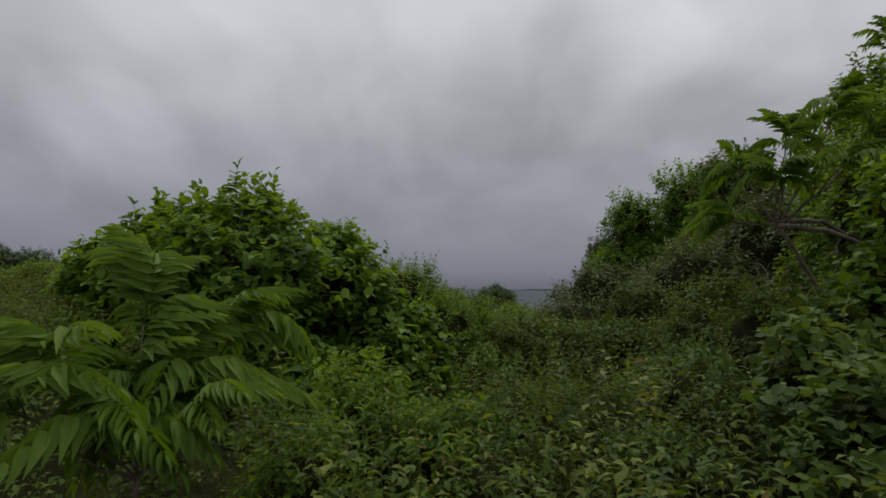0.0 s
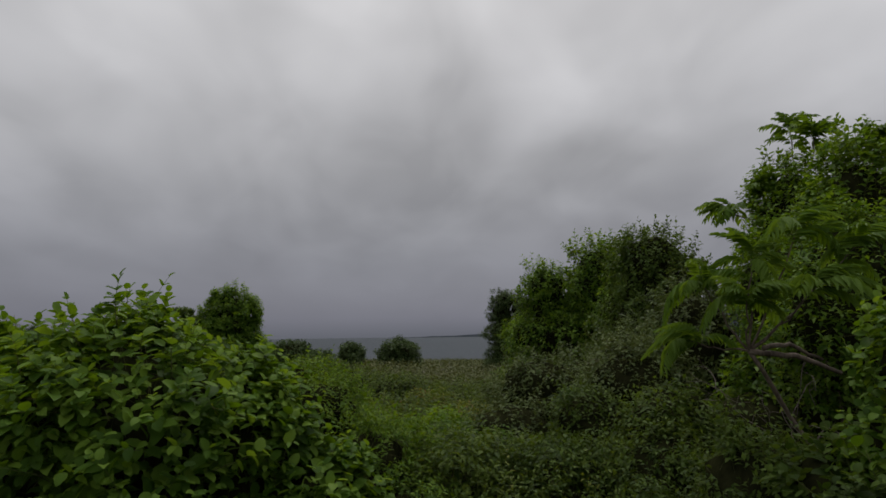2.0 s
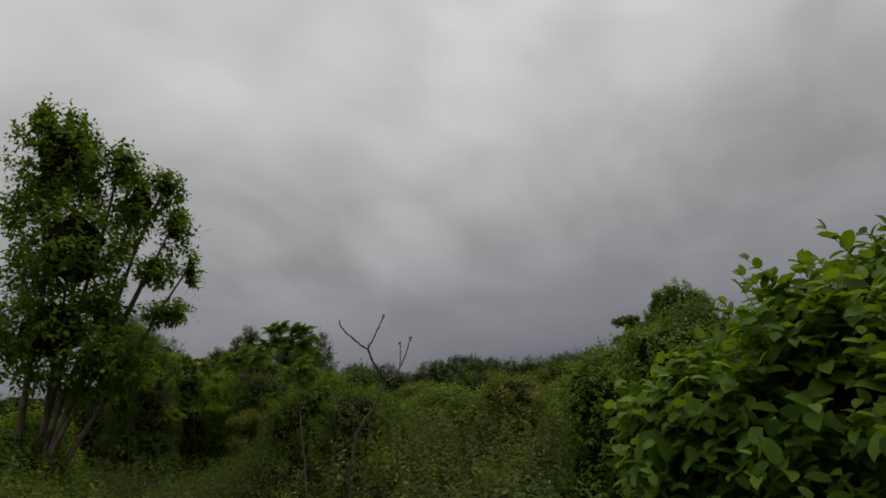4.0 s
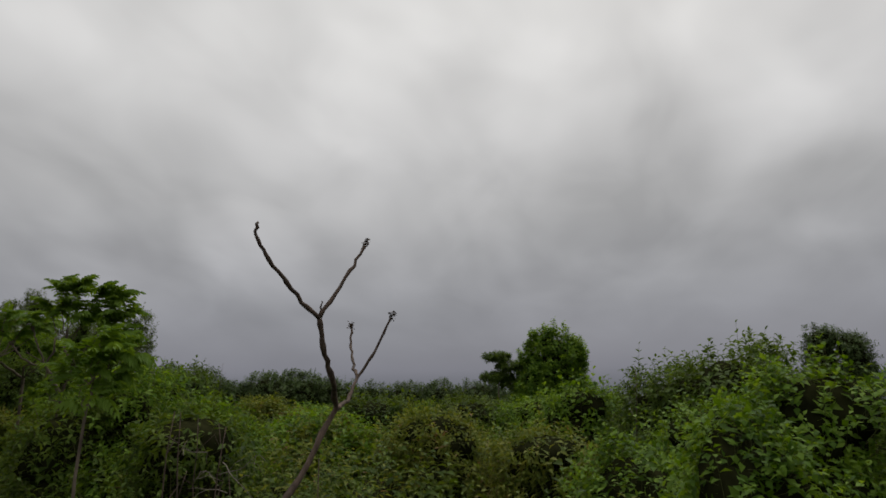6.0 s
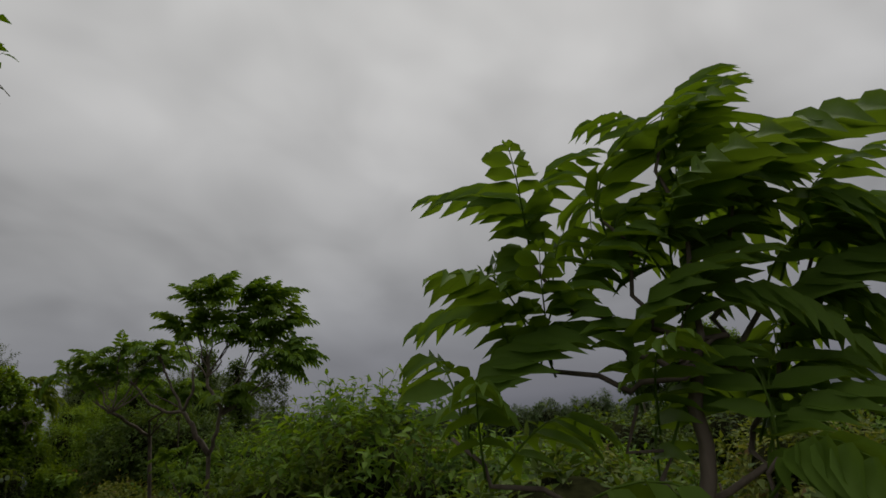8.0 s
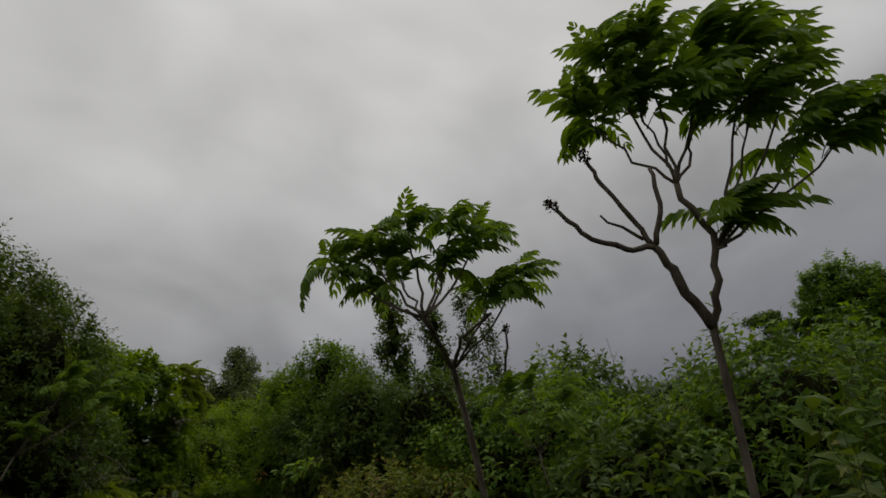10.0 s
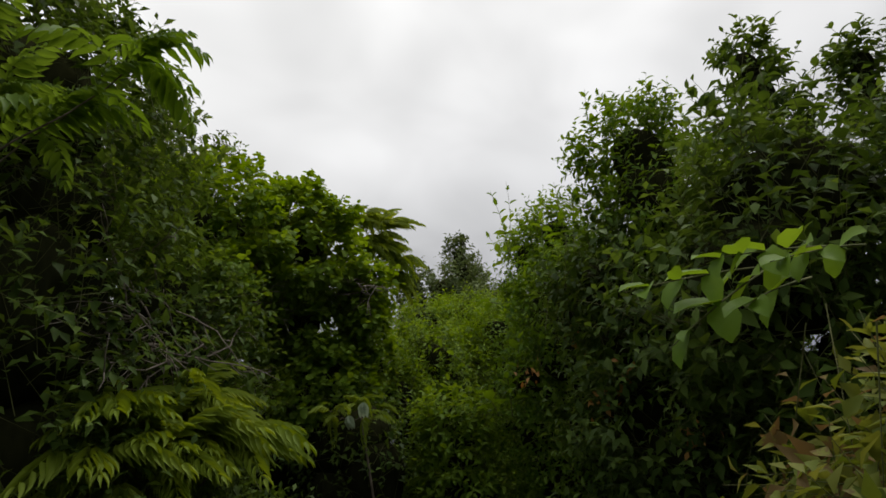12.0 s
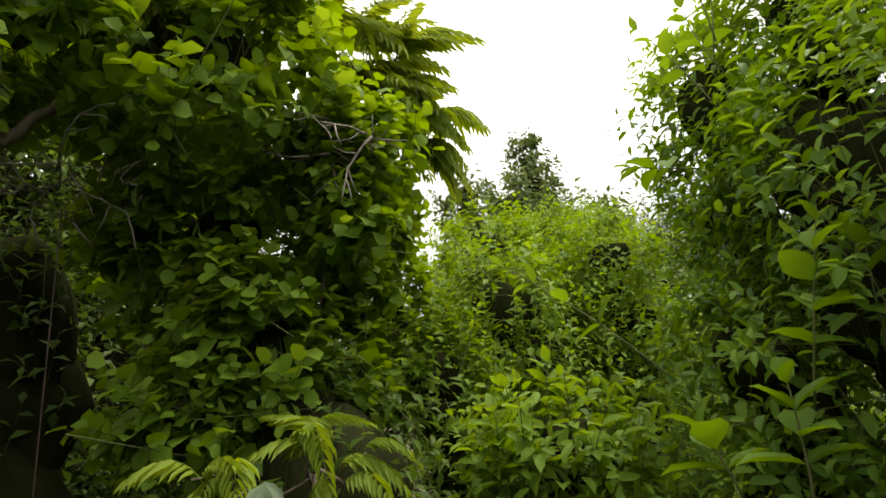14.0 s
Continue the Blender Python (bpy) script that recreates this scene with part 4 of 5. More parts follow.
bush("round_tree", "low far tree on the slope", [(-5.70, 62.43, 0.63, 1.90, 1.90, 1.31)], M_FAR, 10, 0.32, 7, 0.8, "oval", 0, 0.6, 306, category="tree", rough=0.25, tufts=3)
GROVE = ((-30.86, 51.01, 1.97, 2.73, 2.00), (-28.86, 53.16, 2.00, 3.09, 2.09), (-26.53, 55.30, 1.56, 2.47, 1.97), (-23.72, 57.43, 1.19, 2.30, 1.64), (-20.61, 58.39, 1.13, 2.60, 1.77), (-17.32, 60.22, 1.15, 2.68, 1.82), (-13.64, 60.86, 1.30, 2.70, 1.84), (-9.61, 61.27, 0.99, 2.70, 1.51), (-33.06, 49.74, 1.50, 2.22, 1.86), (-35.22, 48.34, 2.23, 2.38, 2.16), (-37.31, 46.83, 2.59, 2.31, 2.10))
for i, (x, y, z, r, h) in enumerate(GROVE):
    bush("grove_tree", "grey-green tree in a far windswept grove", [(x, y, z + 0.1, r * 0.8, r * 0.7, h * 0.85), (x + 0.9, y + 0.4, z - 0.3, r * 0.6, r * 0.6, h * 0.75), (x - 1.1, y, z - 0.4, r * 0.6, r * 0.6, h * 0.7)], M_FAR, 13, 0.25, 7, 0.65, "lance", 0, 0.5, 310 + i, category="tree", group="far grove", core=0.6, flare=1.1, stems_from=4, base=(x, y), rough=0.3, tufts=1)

# ---------------------------------------------------------------- along the second leg
bush("vine_tree", "tall tree draped with hanging green vines", [(-12.11, 7.15, 4.89, 0.88, 0.88, 1.01), (-11.34, 7.80, 5.56, 0.32, 0.32, 0.42), (-11.14, 8.13, 5.84, 0.26, 0.26, 0.29), (-11.08, 8.23, 5.14, 0.22, 0.22, 0.36), (-10.96, 8.41, 4.38, 0.13, 0.13, 0.36), (-11.25, 7.96, 4.45, 0.28, 0.28, 0.28), (-11.19, 8.05, 3.74, 0.37, 0.37, 0.17), (-11.61, 7.73, 6.27, 0.29, 0.29, 0.37), (-12.15, 7.06, 6.44, 0.63, 0.63, 0.77), (-11.78, 7.39, 3.87, 0.39, 0.39, 0.26), (-12.38, 7.02, 3.62, 0.84, 0.84, 0.78), (-11.91, 7.59, 3.10, 0.73, 0.73, 0.60), (-12.18, 6.97, 5.96, 0.48, 0.48, 0.41)], M_MOUND, 65, 0.1, 7, 0.32, "oval", 1, 0.6, 401, category="tree", shoots=22, zmin=1.0, skirt=False, base=(-13.07, 6.86), core=0.5, stems_from=9, tufts=2, rough=0.3)
bush("thicket_shrub", "vine-covered shrub at the foot of the tall tree", [(-13.1, 6.7, 1.3, 1.1, 1.0, 0.9), (-13.6, 7.3, 1.7, 0.8, 0.7, 0.9), (-14.2, 6.4, 1.2, 1.1, 1.0, 0.8)], M_MOUND, 80, 0.08, 7, 0.3, "oval", 1, 0.6, 418, shoots=6)
sumac("sumac_tree", "young sumac with wind-blown feathered leaves", (-7.98, 7.52, 0.42), [(2, (-7.94, 7.54, 2.50)), (2, (-8.02, 7.55, 2.43)), (2, (-7.88, 7.56, 2.44)), (2, (-7.82, 7.59, 2.36)), (1, (-7.86, 7.57, 2.29)), (2, (-8.10, 7.51, 2.39)), (2, (-8.14, 7.49, 2.30)), (2, (-7.96, 7.53, 2.35)), (1, (-8.02, 7.51, 2.23)), (1, (-7.91, 7.51, 2.18)), (1, (-8.19, 7.46, 2.22))], 402, 4, 0.42, trunk=((-7.98, 7.52, 2.14), (-7.96, 7.52, 2.26)), r0=0.009, blow=(0.28, 0.05, 0.12))
sumac("sumac_tree", "slender sumac with bare lower limbs and leafy crown", (-11.59, 10.82, 0.49), [(3, (-11.42, 10.56, 3.43)), (3, (-11.57, 10.57, 3.20)), (3, (-11.22, 10.60, 3.41)), (3, (-11.33, 10.61, 3.17)), (3, (-10.99, 10.71, 3.38)), (3, (-11.12, 10.68, 3.10)), (2, (-10.83, 10.77, 3.30)), (2, (-10.91, 10.74, 3.03)), (2, (-10.71, 10.79, 3.13)), (2, (-10.75, 10.80, 2.84)), (2, (-10.60, 10.75, 2.80)), (2, (-11.16, 10.69, 2.58))], 403, 9, 0.7, trunk=((-11.38, 10.71, 2.20), (-11.26, 10.70, 2.49), (-11.31, 10.61, 2.78)), r0=0.018, blow=(0.1, 0.0, 0.05),
      limbs=[(((-11.38, 10.71, 2.20), (-11.44, 10.61, 2.41), (-11.48, 10.54, 2.54)), 0.022, 0.014, False), (((-11.48, 10.54, 2.54), (-11.58, 10.47, 2.55), (-11.72, 10.41, 2.66), (-11.78, 10.36, 2.77)), 0.012, 0.008, True), (((-11.48, 10.54, 2.54), (-11.53, 10.50, 2.69), (-11.59, 10.47, 2.85), (-11.61, 10.44, 2.95)), 0.011, 0.007, True), (((-11.47, 10.54, 2.55), (-11.40, 10.56, 2.71), (-11.39, 10.54, 2.86)), 0.011, 0.008, False), (((-11.51, 10.52, 2.58), (-11.63, 10.41, 2.70)), 0.007, 0.004, False)])
sumac("sumac_tree", "smaller forked sumac with an umbrella crown", (-12.85, 11.57, 0.44), [(2, (-12.93, 10.87, 3.14)), (2, (-12.68, 10.99, 3.22)), (2, (-12.47, 11.17, 3.21)), (2, (-12.37, 11.31, 3.11)), (1, (-12.22, 11.34, 2.78)), (2, (-13.09, 10.78, 3.06)), (2, (-12.79, 10.94, 2.97)), (2, (-12.56, 11.14, 2.97)), (1, (-12.39, 11.30, 2.76)), (2, (-12.92, 10.88, 2.90))], 404, 9, 0.6, trunk=((-12.80, 11.48, 2.43), (-12.68, 10.93, 2.66)), r0=0.022, blow=(0.1, 0.0, 0.05), limbs=[(((-12.80, 11.48, 2.43), (-12.65, 11.32, 2.57), (-12.42, 11.29, 2.65)), 0.012, 0.008, False), (((-12.53, 11.57, 2.27), (-12.41, 11.45, 2.54)), 0.008, 0.006, True)])
sumac("sumac_sapling", "low sumac sapling between the taller sumacs", (-12.4, 11.5, 0.44), [(1, (-12.38, 11.55, 2.22)), (1, (-12.2, 11.6, 2.12)), (1, (-12.6, 11.5, 2.1)), (1, (-12.3, 11.4, 2.0)), (1, (-12.5, 11.35, 2.24))], 415, 6, 0.45, FRONDS, trunk=((-12.42, 11.5, 1.85),), r0=0.01)
bush("thicket_shrub", "rounded green shrub behind the sumacs", [(-12.89, 14.90, 2.09, 0.75, 0.75, 0.50)], M_SHRUB, 55, 0.09, 7, 0.32, "oval", 1, 0.55, 405, shoots=11, rough=0.25)
bush("thicket_shrub", "mixed green shrub round the sumac stems", [(-12.89, 12.94, 1.98, 0.76, 0.76, 0.41), (-11.15, 11.81, 1.78, 0.72, 0.72, 0.36)], M_MOUND, 130, 0.06, 8, 0.26, "oval", 1, 0.5, 406, shoots=11, rough=0.25, core=0.45, flare=1.1)
bush("thicket_shrub", "dark low shrub around the sumac stems", [(-11.93, 11.48, 1.65, 0.45, 0.45, 0.2), (-10.22, 10.6, 1.55, 0.44, 0.44, 0.18)], M_SHRUB, 110, 0.07, 8, 0.26, "oval", 3, 0.55, 407, shoots=11, rough=0.25)
bush("thicket_shrub", "green shrub below the lone tree", [(-8.50, 13.69, 1.78, 0.73, 0.73, 0.30), (-7.30, 15.77, 1.70, 0.91, 0.91, 0.33)], M_FIELD, 65, 0.085, 8, 0.32, "oval", 1, 0.5, 408, shoots=11)
bush("thicket_shrub", "green shrub on the slope", [(-5.86, 14.61, 1.74, 0.76, 0.76, 0.31), (-5.37, 12.93, 1.90, 0.52, 0.52, 0.34)], M_MOUND, 65, 0.08, 8, 0.32, "oval", 1, 0.55, 409, shoots=11)
bush("thicket_shrub", "dark green hump of mixed leafy shrub", [(-4.33, 11.84, 1.86, 0.60, 0.60, 0.50), (-4.05, 11.39, 1.99, 0.60, 0.60, 0.50), (-3.89, 10.86, 2.06, 0.60, 0.60, 0.50), (-3.30, 12.42, 1.89, 0.60, 0.60, 0.50), (-4.38, 12.92, 1.66, 0.60, 0.60, 0.45)], M_SHRUB, 85, 0.07, 8, 0.3, "oval", 1, 0.55, 412, shoots=14, core=0.65, rough=0.28)
bush("thicket_shrub", "yellow-green leafy shrub behind the wind-blown sumac", [(-9.45, 9.55, 2.05, 0.50, 0.50, 0.40), (-9.18, 9.85, 1.80, 0.55, 0.55, 0.40), (-9.05, 10.35, 1.60, 0.50, 0.50, 0.35), (-9.0, 9.35, 1.50, 0.50, 0.50, 0.35)], M_MOUND, 140, 0.065, 8, 0.28, "lance", 1, 0.45, 413, shoots=7, core=0.4, rough=0.3, flare=1.15)
bush("thicket_shrub", "yellowish shrub among the weeds", [(-5.77, 10.88, 1.57, 0.51, 0.51, 0.23), (-7.06, 11.71, 1.68, 0.60, 0.60, 0.27)], M_FIELD_Y, 70, 0.075, 9, 0.3, "lance", 1, 0.45, 410, shoots=11)
bush("thicket_shrub", "feathery low shrub among the weeds", [(-8.35, 8.97, 1.82, 0.44, 0.44, 0.26), (-9.65, 9.19, 1.81, 0.43, 0.43, 0.29)], M_FIELD, 80, 0.07, 9, 0.3, "lance", 1, 0.45, 411, shoots=11, rough=0.25)

# ---------------------------------------------------------------- the gap between the hedges
bush("hedge_shrub", "tall wild hedge of mixed green leaves", [(-16.02, 10.35, 3.62, 0.38, 0.38, 0.64), (-16.45, 10.71, 3.94, 0.36, 0.36, 0.68), (-16.14, 11.04, 3.48, 0.54, 0.54, 0.63), (-16.35, 11.6, 2.65, 0.36, 0.36, 0.45), (-18.04, 11.54, 4.17, 0.41, 0.41, 0.41), (-18.06, 12.03, 4.37, 0.38, 0.38, 0.30)], M_SHRUB, 210, 0.046, 8, 0.2, "oval", 1, 0.5, 501, shoots=33, rough=0.3, flare=1.0, core=0.5, stems_from=0)
bush("hedge_shrub", "feathery olive shrub in the hedge", [(-18.46, 12.40, 4.43, 0.61, 0.61, 0.67), (-18.43, 13.08, 3.96, 0.58, 0.58, 0.52)], M_OLIVE, 110, 0.046, 9, 0.2, "lance", 1, 0.45, 508, shoots=22, rough=0.3, flare=1.05, core=0.5, stems_from=0)
# unseen backing, dark-cored, added so no sky shows through the hedge
bush("hedge_shrub", "dark backing shrub added behind the hedge to close its gaps", [(-18.3, 10.4, 2.3, 0.8, 0.8, 0.9), (-18.6, 11.4, 2.4, 0.8, 0.8, 0.9), (-18.8, 12.4, 2.4, 0.7, 0.7, 0.9), (-18.0, 9.4, 2.2, 0.9, 0.9, 0.9), (-17.6, 11.3, 1.6, 0.5, 0.5, 0.6)], M_SHRUB, 70, 0.06, 7, 0.26, "oval", 1, 0.55, 518, core=0.85, stems_from=0)
vine_shrub = bush("hedge_shrub", "vine-hung shrub with broad round leaves", [(-16.80, 12.07, 3.35, 0.45, 0.45, 0.32), (-16.69, 12.55, 3.27, 0.32, 0.32, 0.34), (-16.62, 12.85, 2.95, 0.19, 0.19, 0.25), (-16.57, 11.80, 2.91, 0.26, 0.26, 0.13), (-16.95, 12.63, 2.84, 0.28, 0.28, 0.25), (-16.81, 12.59, 2.52, 0.21, 0.21, 0.21), (-16.75, 12.44, 2.35, 0.15, 0.15, 0.11), (-16.91, 12.96, 2.72, 0.16, 0.16, 0.21), (-16.96, 12.42, 2.87, 0.15, 0.15, 0.14), (-16.90, 12.88, 2.35, 0.18, 0.18, 0.18), (-17.21, 13.33, 2.62, 0.17, 0.17, 0.35), (-17.02, 13.17, 2.97, 0.17, 0.17, 0.21)], M_LIGHT, 240, 0.048, 8, 0.18, "round", 2, 0.85, 502, shoots=45, rough=0.3, skirt=False, zmin=0.6, core=0.32, stems_from=0)
# added shrub: its dark core stands in for the shaded hollow here
bush("hedge_shrub", "dark-cored shrub added for the shade under the hedge", [(-17.29, 12.18, 2.71, 0.20, 0.20, 0.36), (-17.38, 12.77, 2.42, 0.29, 0.29, 0.29), (-16.84, 11.47, 2.64, 0.23, 0.23, 0.23), (-16.69, 12.74, 2.10, 0.29, 0.29, 0.34), (-16.87, 12.64, 2.35, 0.28, 0.28, 0.36)], M_SHRUB, 70, 0.045, 6, 0.2, "oval", 1, 0.5, 516, rough=0.3, flare=1.05, core=0.65, stems_from=0)
honeysuckle = bush("hedge_shrub", "honeysuckle hedge with paired oval leaves", [(-14.96, 13.63, 2.75, 0.45, 0.45, 0.5), (-14.84, 13.20, 3.00, 0.30, 0.30, 0.36), (-15.56, 13.51, 2.53, 0.35, 0.35, 0.38), (-16.05, 13.92, 3.03, 0.23, 0.23, 0.30), (-15.75, 13.55, 2.63, 0.23, 0.23, 0.31), (-15.70, 13.76, 3.03, 0.19, 0.19, 0.24), (-15.96, 13.42, 2.22, 0.19, 0.19, 0.21), (-14.99, 13.20, 1.87, 0.31, 0.31, 0.21)], M_BROAD, 250, 0.04, 8, 0.17, "oval", 2, 0.5, 503, shoots=49, rough=0.33, flare=1.1, core=0.45, stems_from=0)
bush("hedge_shrub", "dark green shrub behind the sumacs", [(-14.30, 12.87, 2.46, 0.45, 0.45, 0.38), (-13.78, 13.05, 2.31, 0.45, 0.45, 0.39), (-13.22, 12.95, 2.06, 0.39, 0.39, 0.33), (-15.02, 13.06, 2.46, 0.36, 0.36, 0.32)], M_SHRUB, 170, 0.06, 8, 0.24, "oval", 1, 0.5, 504, shoots=33, rough=0.33, flare=1.15, core=0.55, stems_from=0)
bush("hedge_shrub", "slim shrub rising above the hedge", [(-14.41, 14.01, 3.52, 0.15, 0.15, 0.26), (-13.98, 14.24, 3.32, 0.14, 0.14, 0.18)], M_SHRUB, 150, 0.06, 8, 0.2, "oval", 3, 0.5, 510, shoots=13, core=0.4, stems_from=0, rough=0.35, flare=1.1)
bush("hedge_shrub", "thin pale shrub rising above the hedge", [(-13.62, 14.62, 3.62, 0.19, 0.19, 0.17), (-13.55, 14.63, 3.26, 0.13, 0.13, 0.19)], M_OLIVE, 90, 0.05, 8, 0.24, "oval", 3, 0.5, 511, shoots=11, core=0, stems_from=0, rough=0.35, flare=1.0)
bush("hedge_shrub", "yellow-green leafy weeds in front of the hedge", [(-13.84, 12.09, 1.77, 0.44, 0.44, 0.19), (-13.34, 12.13, 1.67, 0.27, 0.27, 0.18)], M_FIELD_Y, 160, 0.055, 9, 0.24, "lance", 1, 0.5, 512, shoots=22, core=0.4, stems_from=0)
bush("hedge_shrub", "far pale shrub closing the gap", [(-17.87, 15.48, 3.34, 0.38, 0.38, 0.21), (-18.44, 15.54, 3.71, 0.34, 0.34, 0.24), (-18.38, 15.85, 4.08, 0.20, 0.20, 0.30), (-20.43, 17.70, 3.75, 1.07, 1.07, 0.59), (-19.28, 19.27, 3.59, 1.42, 1.42, 0.64), (-20.43, 18.37, 4.54, 0.33, 0.33, 0.51), (-18.69, 15.29, 3.90, 0.24, 0.24, 0.20)], M_OLIVE, 110, 0.07, 8, 0.24, "lance", 1, 0.5, 505, shoots=22, rough=0.33, flare=1.15, core=0.4, stems_from=0)
bush("hedge_shrub", "light green growth filling the gap", [(-17.13, 13.89, 2.57, 0.40, 0.40, 0.38), (-17.28, 14.68, 2.85, 0.29, 0.29, 0.22), (-16.97, 13.32, 2.33, 0.23, 0.23, 0.23), (-17.52, 14.20, 3.02, 0.28, 0.28, 0.19), (-16.91, 14.44, 2.76, 0.25, 0.25, 0.22), (-17.78, 15.05, 3.16, 0.46, 0.46, 0.19)], M_LIGHT, 260, 0.042, 9, 0.22, "lance", 1, 0.5, 509, shoots=27, rough=0.25, flare=1.1, core=0.4, stems_from=0)
bush("hedge_shrub", "broad-leaved seedling growth at the path's end", [(-16.38, 13.22, 2.12, 0.23, 0.23, 0.13)], M_LIGHT, 200, 0.055, 8, 0.22, "oval", 2, 0.5, 513, shoots=16, core=0.4, stems_from=0)
sumac("sumac_sapling", "bright sumac sapling beside the path", (-16.01, 11.38, 0.57), [(1, (-15.86, 11.36, 2.15)), (1, (-15.97, 11.55, 2.29)), (1, (-15.83, 11.26, 2.21)), (1, (-15.88, 11.65, 2.09)), (1, (-15.80, 11.41, 2.07)), (1, (-15.79, 11.20, 2.09)), (1, (-15.86, 11.54, 2.13))], 506, 9, 0.56, FRONDS_Y, trunk=((-15.96, 11.38, 1.98),), r0=0.013)
sumac("sumac_tree", "yellow-green sumac leaning over the gap", (-17.69, 12.77, 0.52), [(2, (-16.76, 13.10, 3.54)), (2, (-16.75, 13.19, 3.31)), (2, (-16.76, 12.93, 3.53)), (2, (-16.78, 12.52, 3.38)), (2, (-16.80, 13.29, 3.15)), (2, (-16.85, 12.76, 3.58)), (2, (-16.77, 12.31, 3.31)), (2, (-16.80, 13.05, 3.35)), (2, (-16.71, 13.25, 3.48)), (2, (-16.76, 13.34, 3.25)), (2, (-16.92, 13.05, 3.22)), (2, (-16.81, 12.41, 3.44))], 507, 8, 0.52, FRONDS_Y, trunk=((-17.48, 12.78, 2.85), (-17.09, 12.94, 3.29)), r0=0.013, limbs=[(((-16.69, 12.11, 2.93), (-16.73, 12.23, 3.09), (-16.77, 12.32, 3.23)), 0.012, 0.009, False), (((-16.82, 12.81, 2.98), (-16.79, 12.96, 3.12), (-16.76, 13.10, 3.25)), 0.01, 0.007, False)])
sumac("sumac_sapling", "small sumac seedling under the vine shrub", (-16.43, 12.58, 0.53), [(1, (-16.39, 12.55, 2.27)), (1, (-16.35, 12.64, 2.21)), (1, (-16.36, 12.34, 2.23))], 514, 5, 0.28, FRONDS_Y, trunk=((-16.41, 12.56, 2.19),), r0=0.008)
sumac("sumac_tree", "sumac with fronds hanging over the path", (-15.71, 10.29, 0.5), [(2, (-15.08, 11.14, 2.96)), (2, (-15.26, 11.02, 2.86)), (2, (-15.26, 10.82, 3.06)), (2, (-15.46, 10.94, 3.04)), (2, (-15.51, 10.69, 2.74))], 517, 7, 0.42, FRONDS, trunk=((-15.71, 10.34, 2.04), (-15.56, 10.64, 2.59)), r0=0.008)
bush("hedge_shrub", "loose leafy spray at the top of the hedge", [(-16.98, 11.82, 4.20, 0.20, 0.20, 0.11), (-17.01, 11.66, 4.03, 0.14, 0.14, 0.11), (-16.30, 10.46, 4.71, 0.21, 0.21, 0.21)], M_OLIVE, 90, 0.045, 9, 0.22, "lance", 3, 0.5, 515, shoots=24, core=0, skirt=False, stems_from=0, zmin=2.5)

# ---------------------------------------------------------------- scattered low shrubs of the dip and the open scrub
scatter = random.Random(42)
for i in range(46):
    valley = i < 18
    x, y = (scatter.uniform(-2.5, 6.0), scatter.uniform(6.5, 15)) if valley else (scatter.uniform(-15, -2.5), scatter.uniform(8.5, 27))
    if float(walk_distance(np.array([x]), np.array([y]))[0]) < 3.2:
        continue
    g = float(canopy(np.array([x]), np.array([y]))[0])
    g -= 0.3 if valley else 0.05
    r = scatter.uniform(0.35, 0.85) * (1 + y / 40)
    k = scatter.randrange(4)
    bush("scrub_bush", ("low bright green bush in the scrub", "low yellow-green bush in the scrub", "low dull green bush in the scrub", "low fresh green bush in the scrub")[k], [(x, y, g - 0.1, r, r, r * 0.7), (x + r * 0.9, y + scatter.uniform(-0.5, 0.5), g - 0.2, r * 0.75, r * 0.75, r * 0.55)],
         (M_MOUND, M_FIELD_Y, M_FIELD, M_BROAD)[k], 100 if y < 14 else 55, 0.07 + y * 0.0025, 8, 0.3 + y * 0.005, ("oval", "lance", "lance", "round")[k], 1, 0.5, 700 + i, group="low bushes in the scrub", stems_from=1, tufts=3, skirt=False, core=0.5)

# ---------------------------------------------------------------- small things
tall_shoots(honeysuckle, [((-15.79, 13.34, 3.01), (-15.83, 13.43, 3.39), 0.06, 10), ((-15.78, 13.35, 2.98), (-15.73, 13.49, 3.41), 0.055, 8), ((-15.50, 13.27, 2.92), (-15.52, 13.37, 3.16), 0.06, 8), ((-15.30, 13.14, 2.77), (-15.31, 13.24, 3.16), 0.075, 10), ((-15.26, 13.15, 2.77), (-15.23, 13.26, 3.09), 0.07, 10),
                          ((-15.72, 13.04, 2.22), (-15.65, 13.06, 2.46), 0.06, 10), ((-15.75, 12.97, 2.07), (-15.73, 12.98, 2.23), 0.075, 8), ((-15.86, 12.98, 2.07), (-15.88, 12.97, 2.17), 0.075, 6), ((-16.06, 13.09, 2.32), (-16.29, 13.03, 2.59), 0.055, 8), ((-15.88, 13.40, 2.87), (-16.01, 13.46, 3.19), 0.06, 8), ((-15.84, 13.42, 2.93), (-15.92, 13.50, 3.17), 0.06, 8), ((-15.93, 13.28, 2.66), (-16.06, 13.26, 2.72), 0.06, 8), ((-15.65, 13.16, 2.27), (-15.64, 13.21, 2.45), 0.06, 8)], "oval", M_BROAD, 61)
tall_shoots(honeysuckle, [((-14.46, 12.79, 2.30), (-14.63, 12.63, 2.36), 0.06, 8), ((-14.62, 12.74, 2.34), (-14.78, 12.57, 2.15), 0.06, 6), ((-14.21, 12.73, 2.26), (-14.32, 12.72, 2.30), 0.055, 6)], "round", M_BROAD, 62)
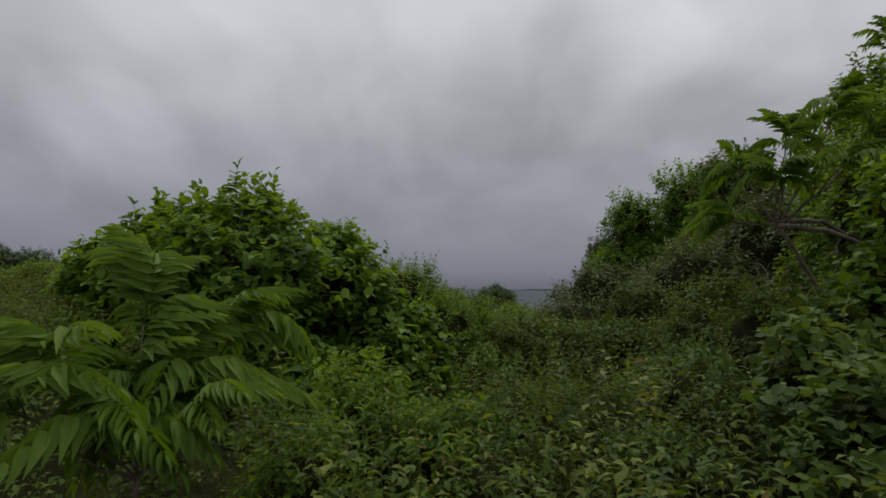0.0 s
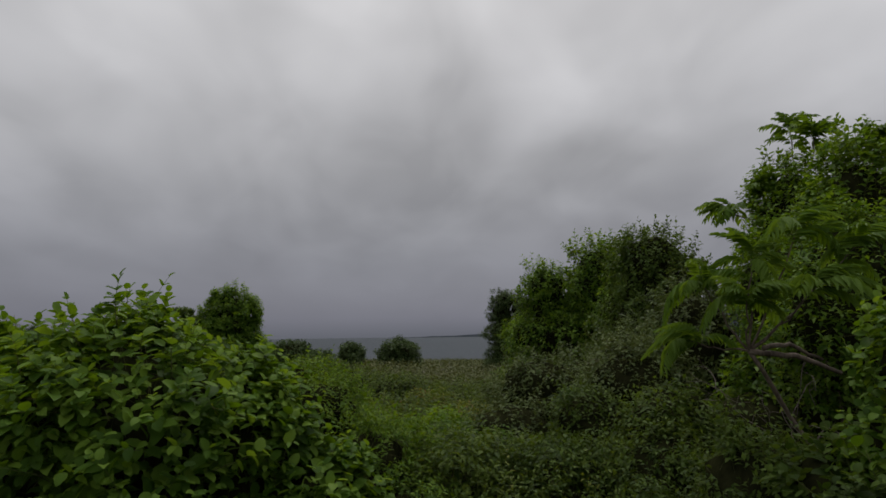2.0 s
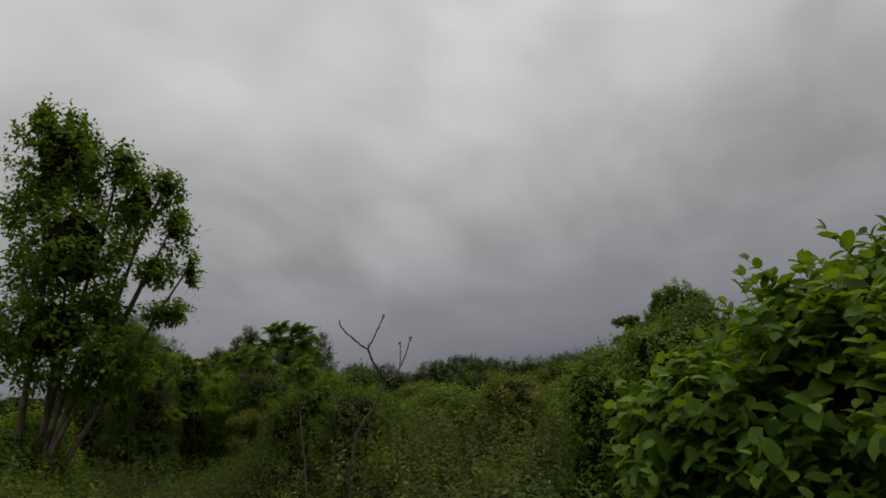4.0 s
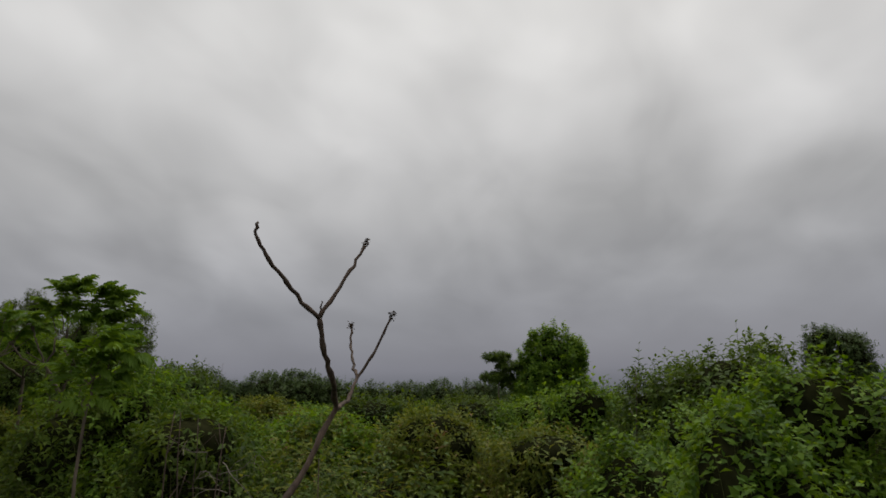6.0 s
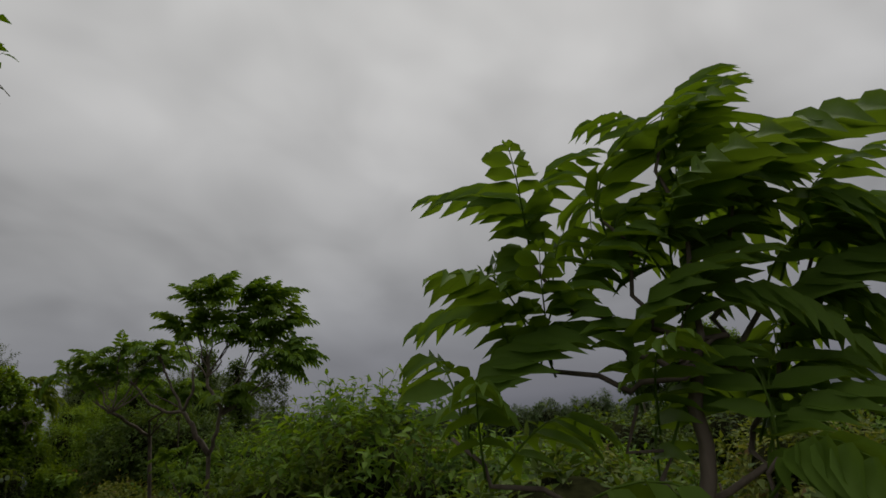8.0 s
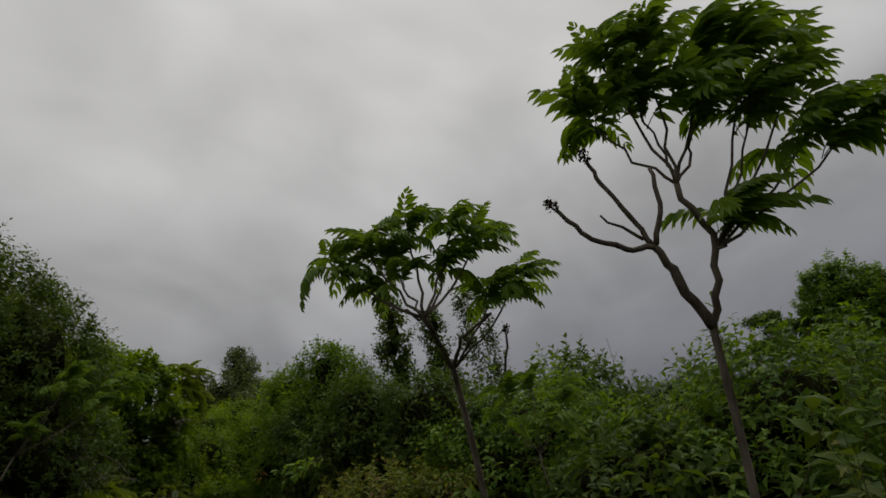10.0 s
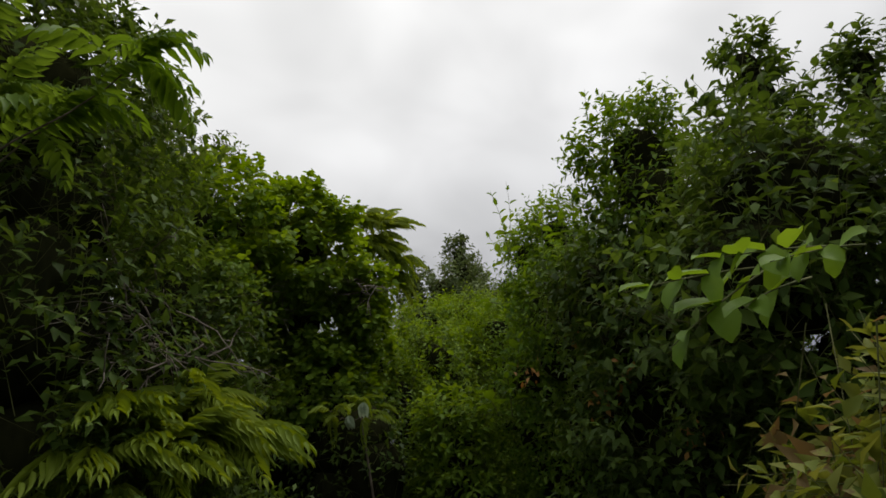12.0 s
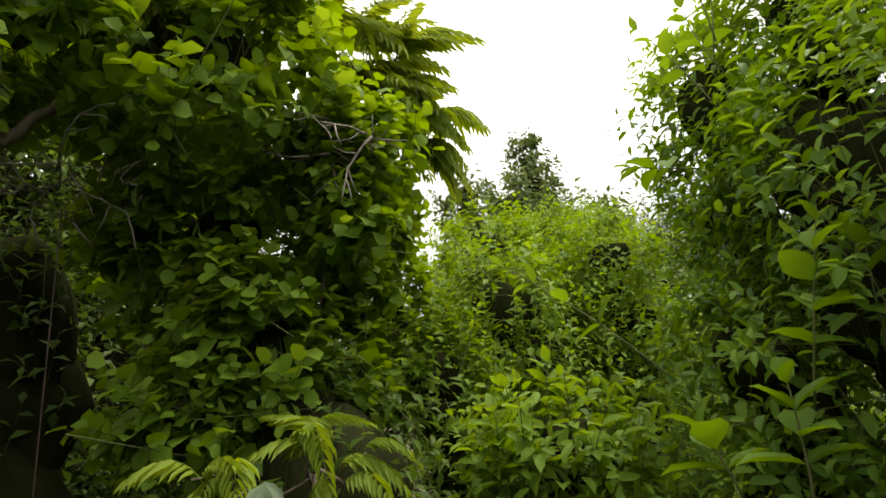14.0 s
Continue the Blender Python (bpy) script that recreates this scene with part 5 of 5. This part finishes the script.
tall_shoots(honeysuckle, [((-14.22, 11.84, 2.14), (-14.30, 11.55, 2.13), 0.06, 8), ((-14.20, 11.85, 2.13), (-14.30, 11.56, 2.04), 0.07, 6), ((-14.13, 11.81, 2.14), (-14.21, 11.58, 2.14), 0.06, 8), ((-14.07, 11.82, 2.12), (-14.12, 11.61, 2.11), 0.055, 8), ((-14.16, 11.81, 2.09), (-14.20, 11.57, 2.06), 0.06, 4)], "round", M_MOUND, 64)
withered(honeysuckle, [(-15.17, 12.81, 2.01), (-15.14, 12.77, 1.97), (-15.34, 13.01, 2.29), (-15.02, 12.80, 2.05), (-14.78, 12.69, 1.83), (-14.83, 13.15, 2.67), (-15.43, 12.75, 2.17)], 63)
bush_o = np.array(vine_shrub.location)
for k, (spot, turn) in enumerate((((-16.09, 12.35, 2.22), 0.0), ((-16.38, 12.46, 2.20), 0.6))):
    for j in range(3):
        a = turn + (j - 1) * 0.55
        v, f = leaf_arrays(np.array([spot]) - bush_o, np.array([[0.35 * math.sin(a) - 0.2, 0.3 * math.sin(a), -0.8]]), np.array([[0.75, -0.55, 0.45]]), np.array([0.075]), np.array([0.034]), "lance", 3)
        mesh_object("upturned_leaf", v.tolist(), f, M_PALE, vine_shrub, "pale silvery underside of a turned leaf")
twig_tangle("twig_tangle", "tangle of grey dead twigs in the hedge", (-15.93, 11.4, 2.53), 0.26, 30, 71, 0.0035, foot=(-0.5, -0.4))
twig_tangle("twig_tangle", "nest-like knot of grey dead twigs", (-16.51, 12.79, 2.95), 0.16, 18, 72, 0.004, foot=(-0.6, -0.1))
twig_tangle("twig_tangle", "grey dead twigs in the dark of the hedge", (-16.74, 12.21, 2.87), 0.22, 18, 73, foot=(-0.5, -0.1))
twig_tangle("twig_tangle", "pale bare twigs in the thicket", (3.44, 7.96, 1.52), 0.6, 9, 74, 0.004)
twig_tangle("twig_tangle", "pale bare twigs in the thicket", (3.33, 4.92, 1.55), 0.45, 9, 75, 0.0035)
twig_tangle("twig_tangle", "pale bare twigs in the thicket", (3.55, 6.50, 1.46), 0.5, 9, 76, 0.004)
twig_tangle("twig_tangle", "bare twigs among the weeds", (-7.6, 8.3, 1.7), 0.3, 5, 77, 0.003)
for k, (foot, tip) in enumerate((((-7.46, 7.65, 0.40), (-7.49, 7.62, 2.10)), ((-7.50, 7.86, 0.41), (-7.41, 7.92, 2.01)), ((-4.74, 13.86, 0.14), (-4.68, 13.85, 2.00)), ((-6.73, 7.58, 0.38), (-6.70, 7.60, 1.88)), ((-7.43, 7.48, 0.39), (-7.43, 7.49, 2.11)), ((-7.97, 8.81, 0.48), (-8.02, 8.79, 1.98)), ((-7.88, 8.40, 0.46), (-7.91, 8.38, 2.04)), ((-4.93, 10.98, 0.24), (-4.81, 10.97, 2.39)), ((-12.35, 15.27, 0.40), (-12.26, 15.34, 2.77)))):
    bare_stem("thin dry brown stalk standing in the weeds", foot, tip, 81 + k)
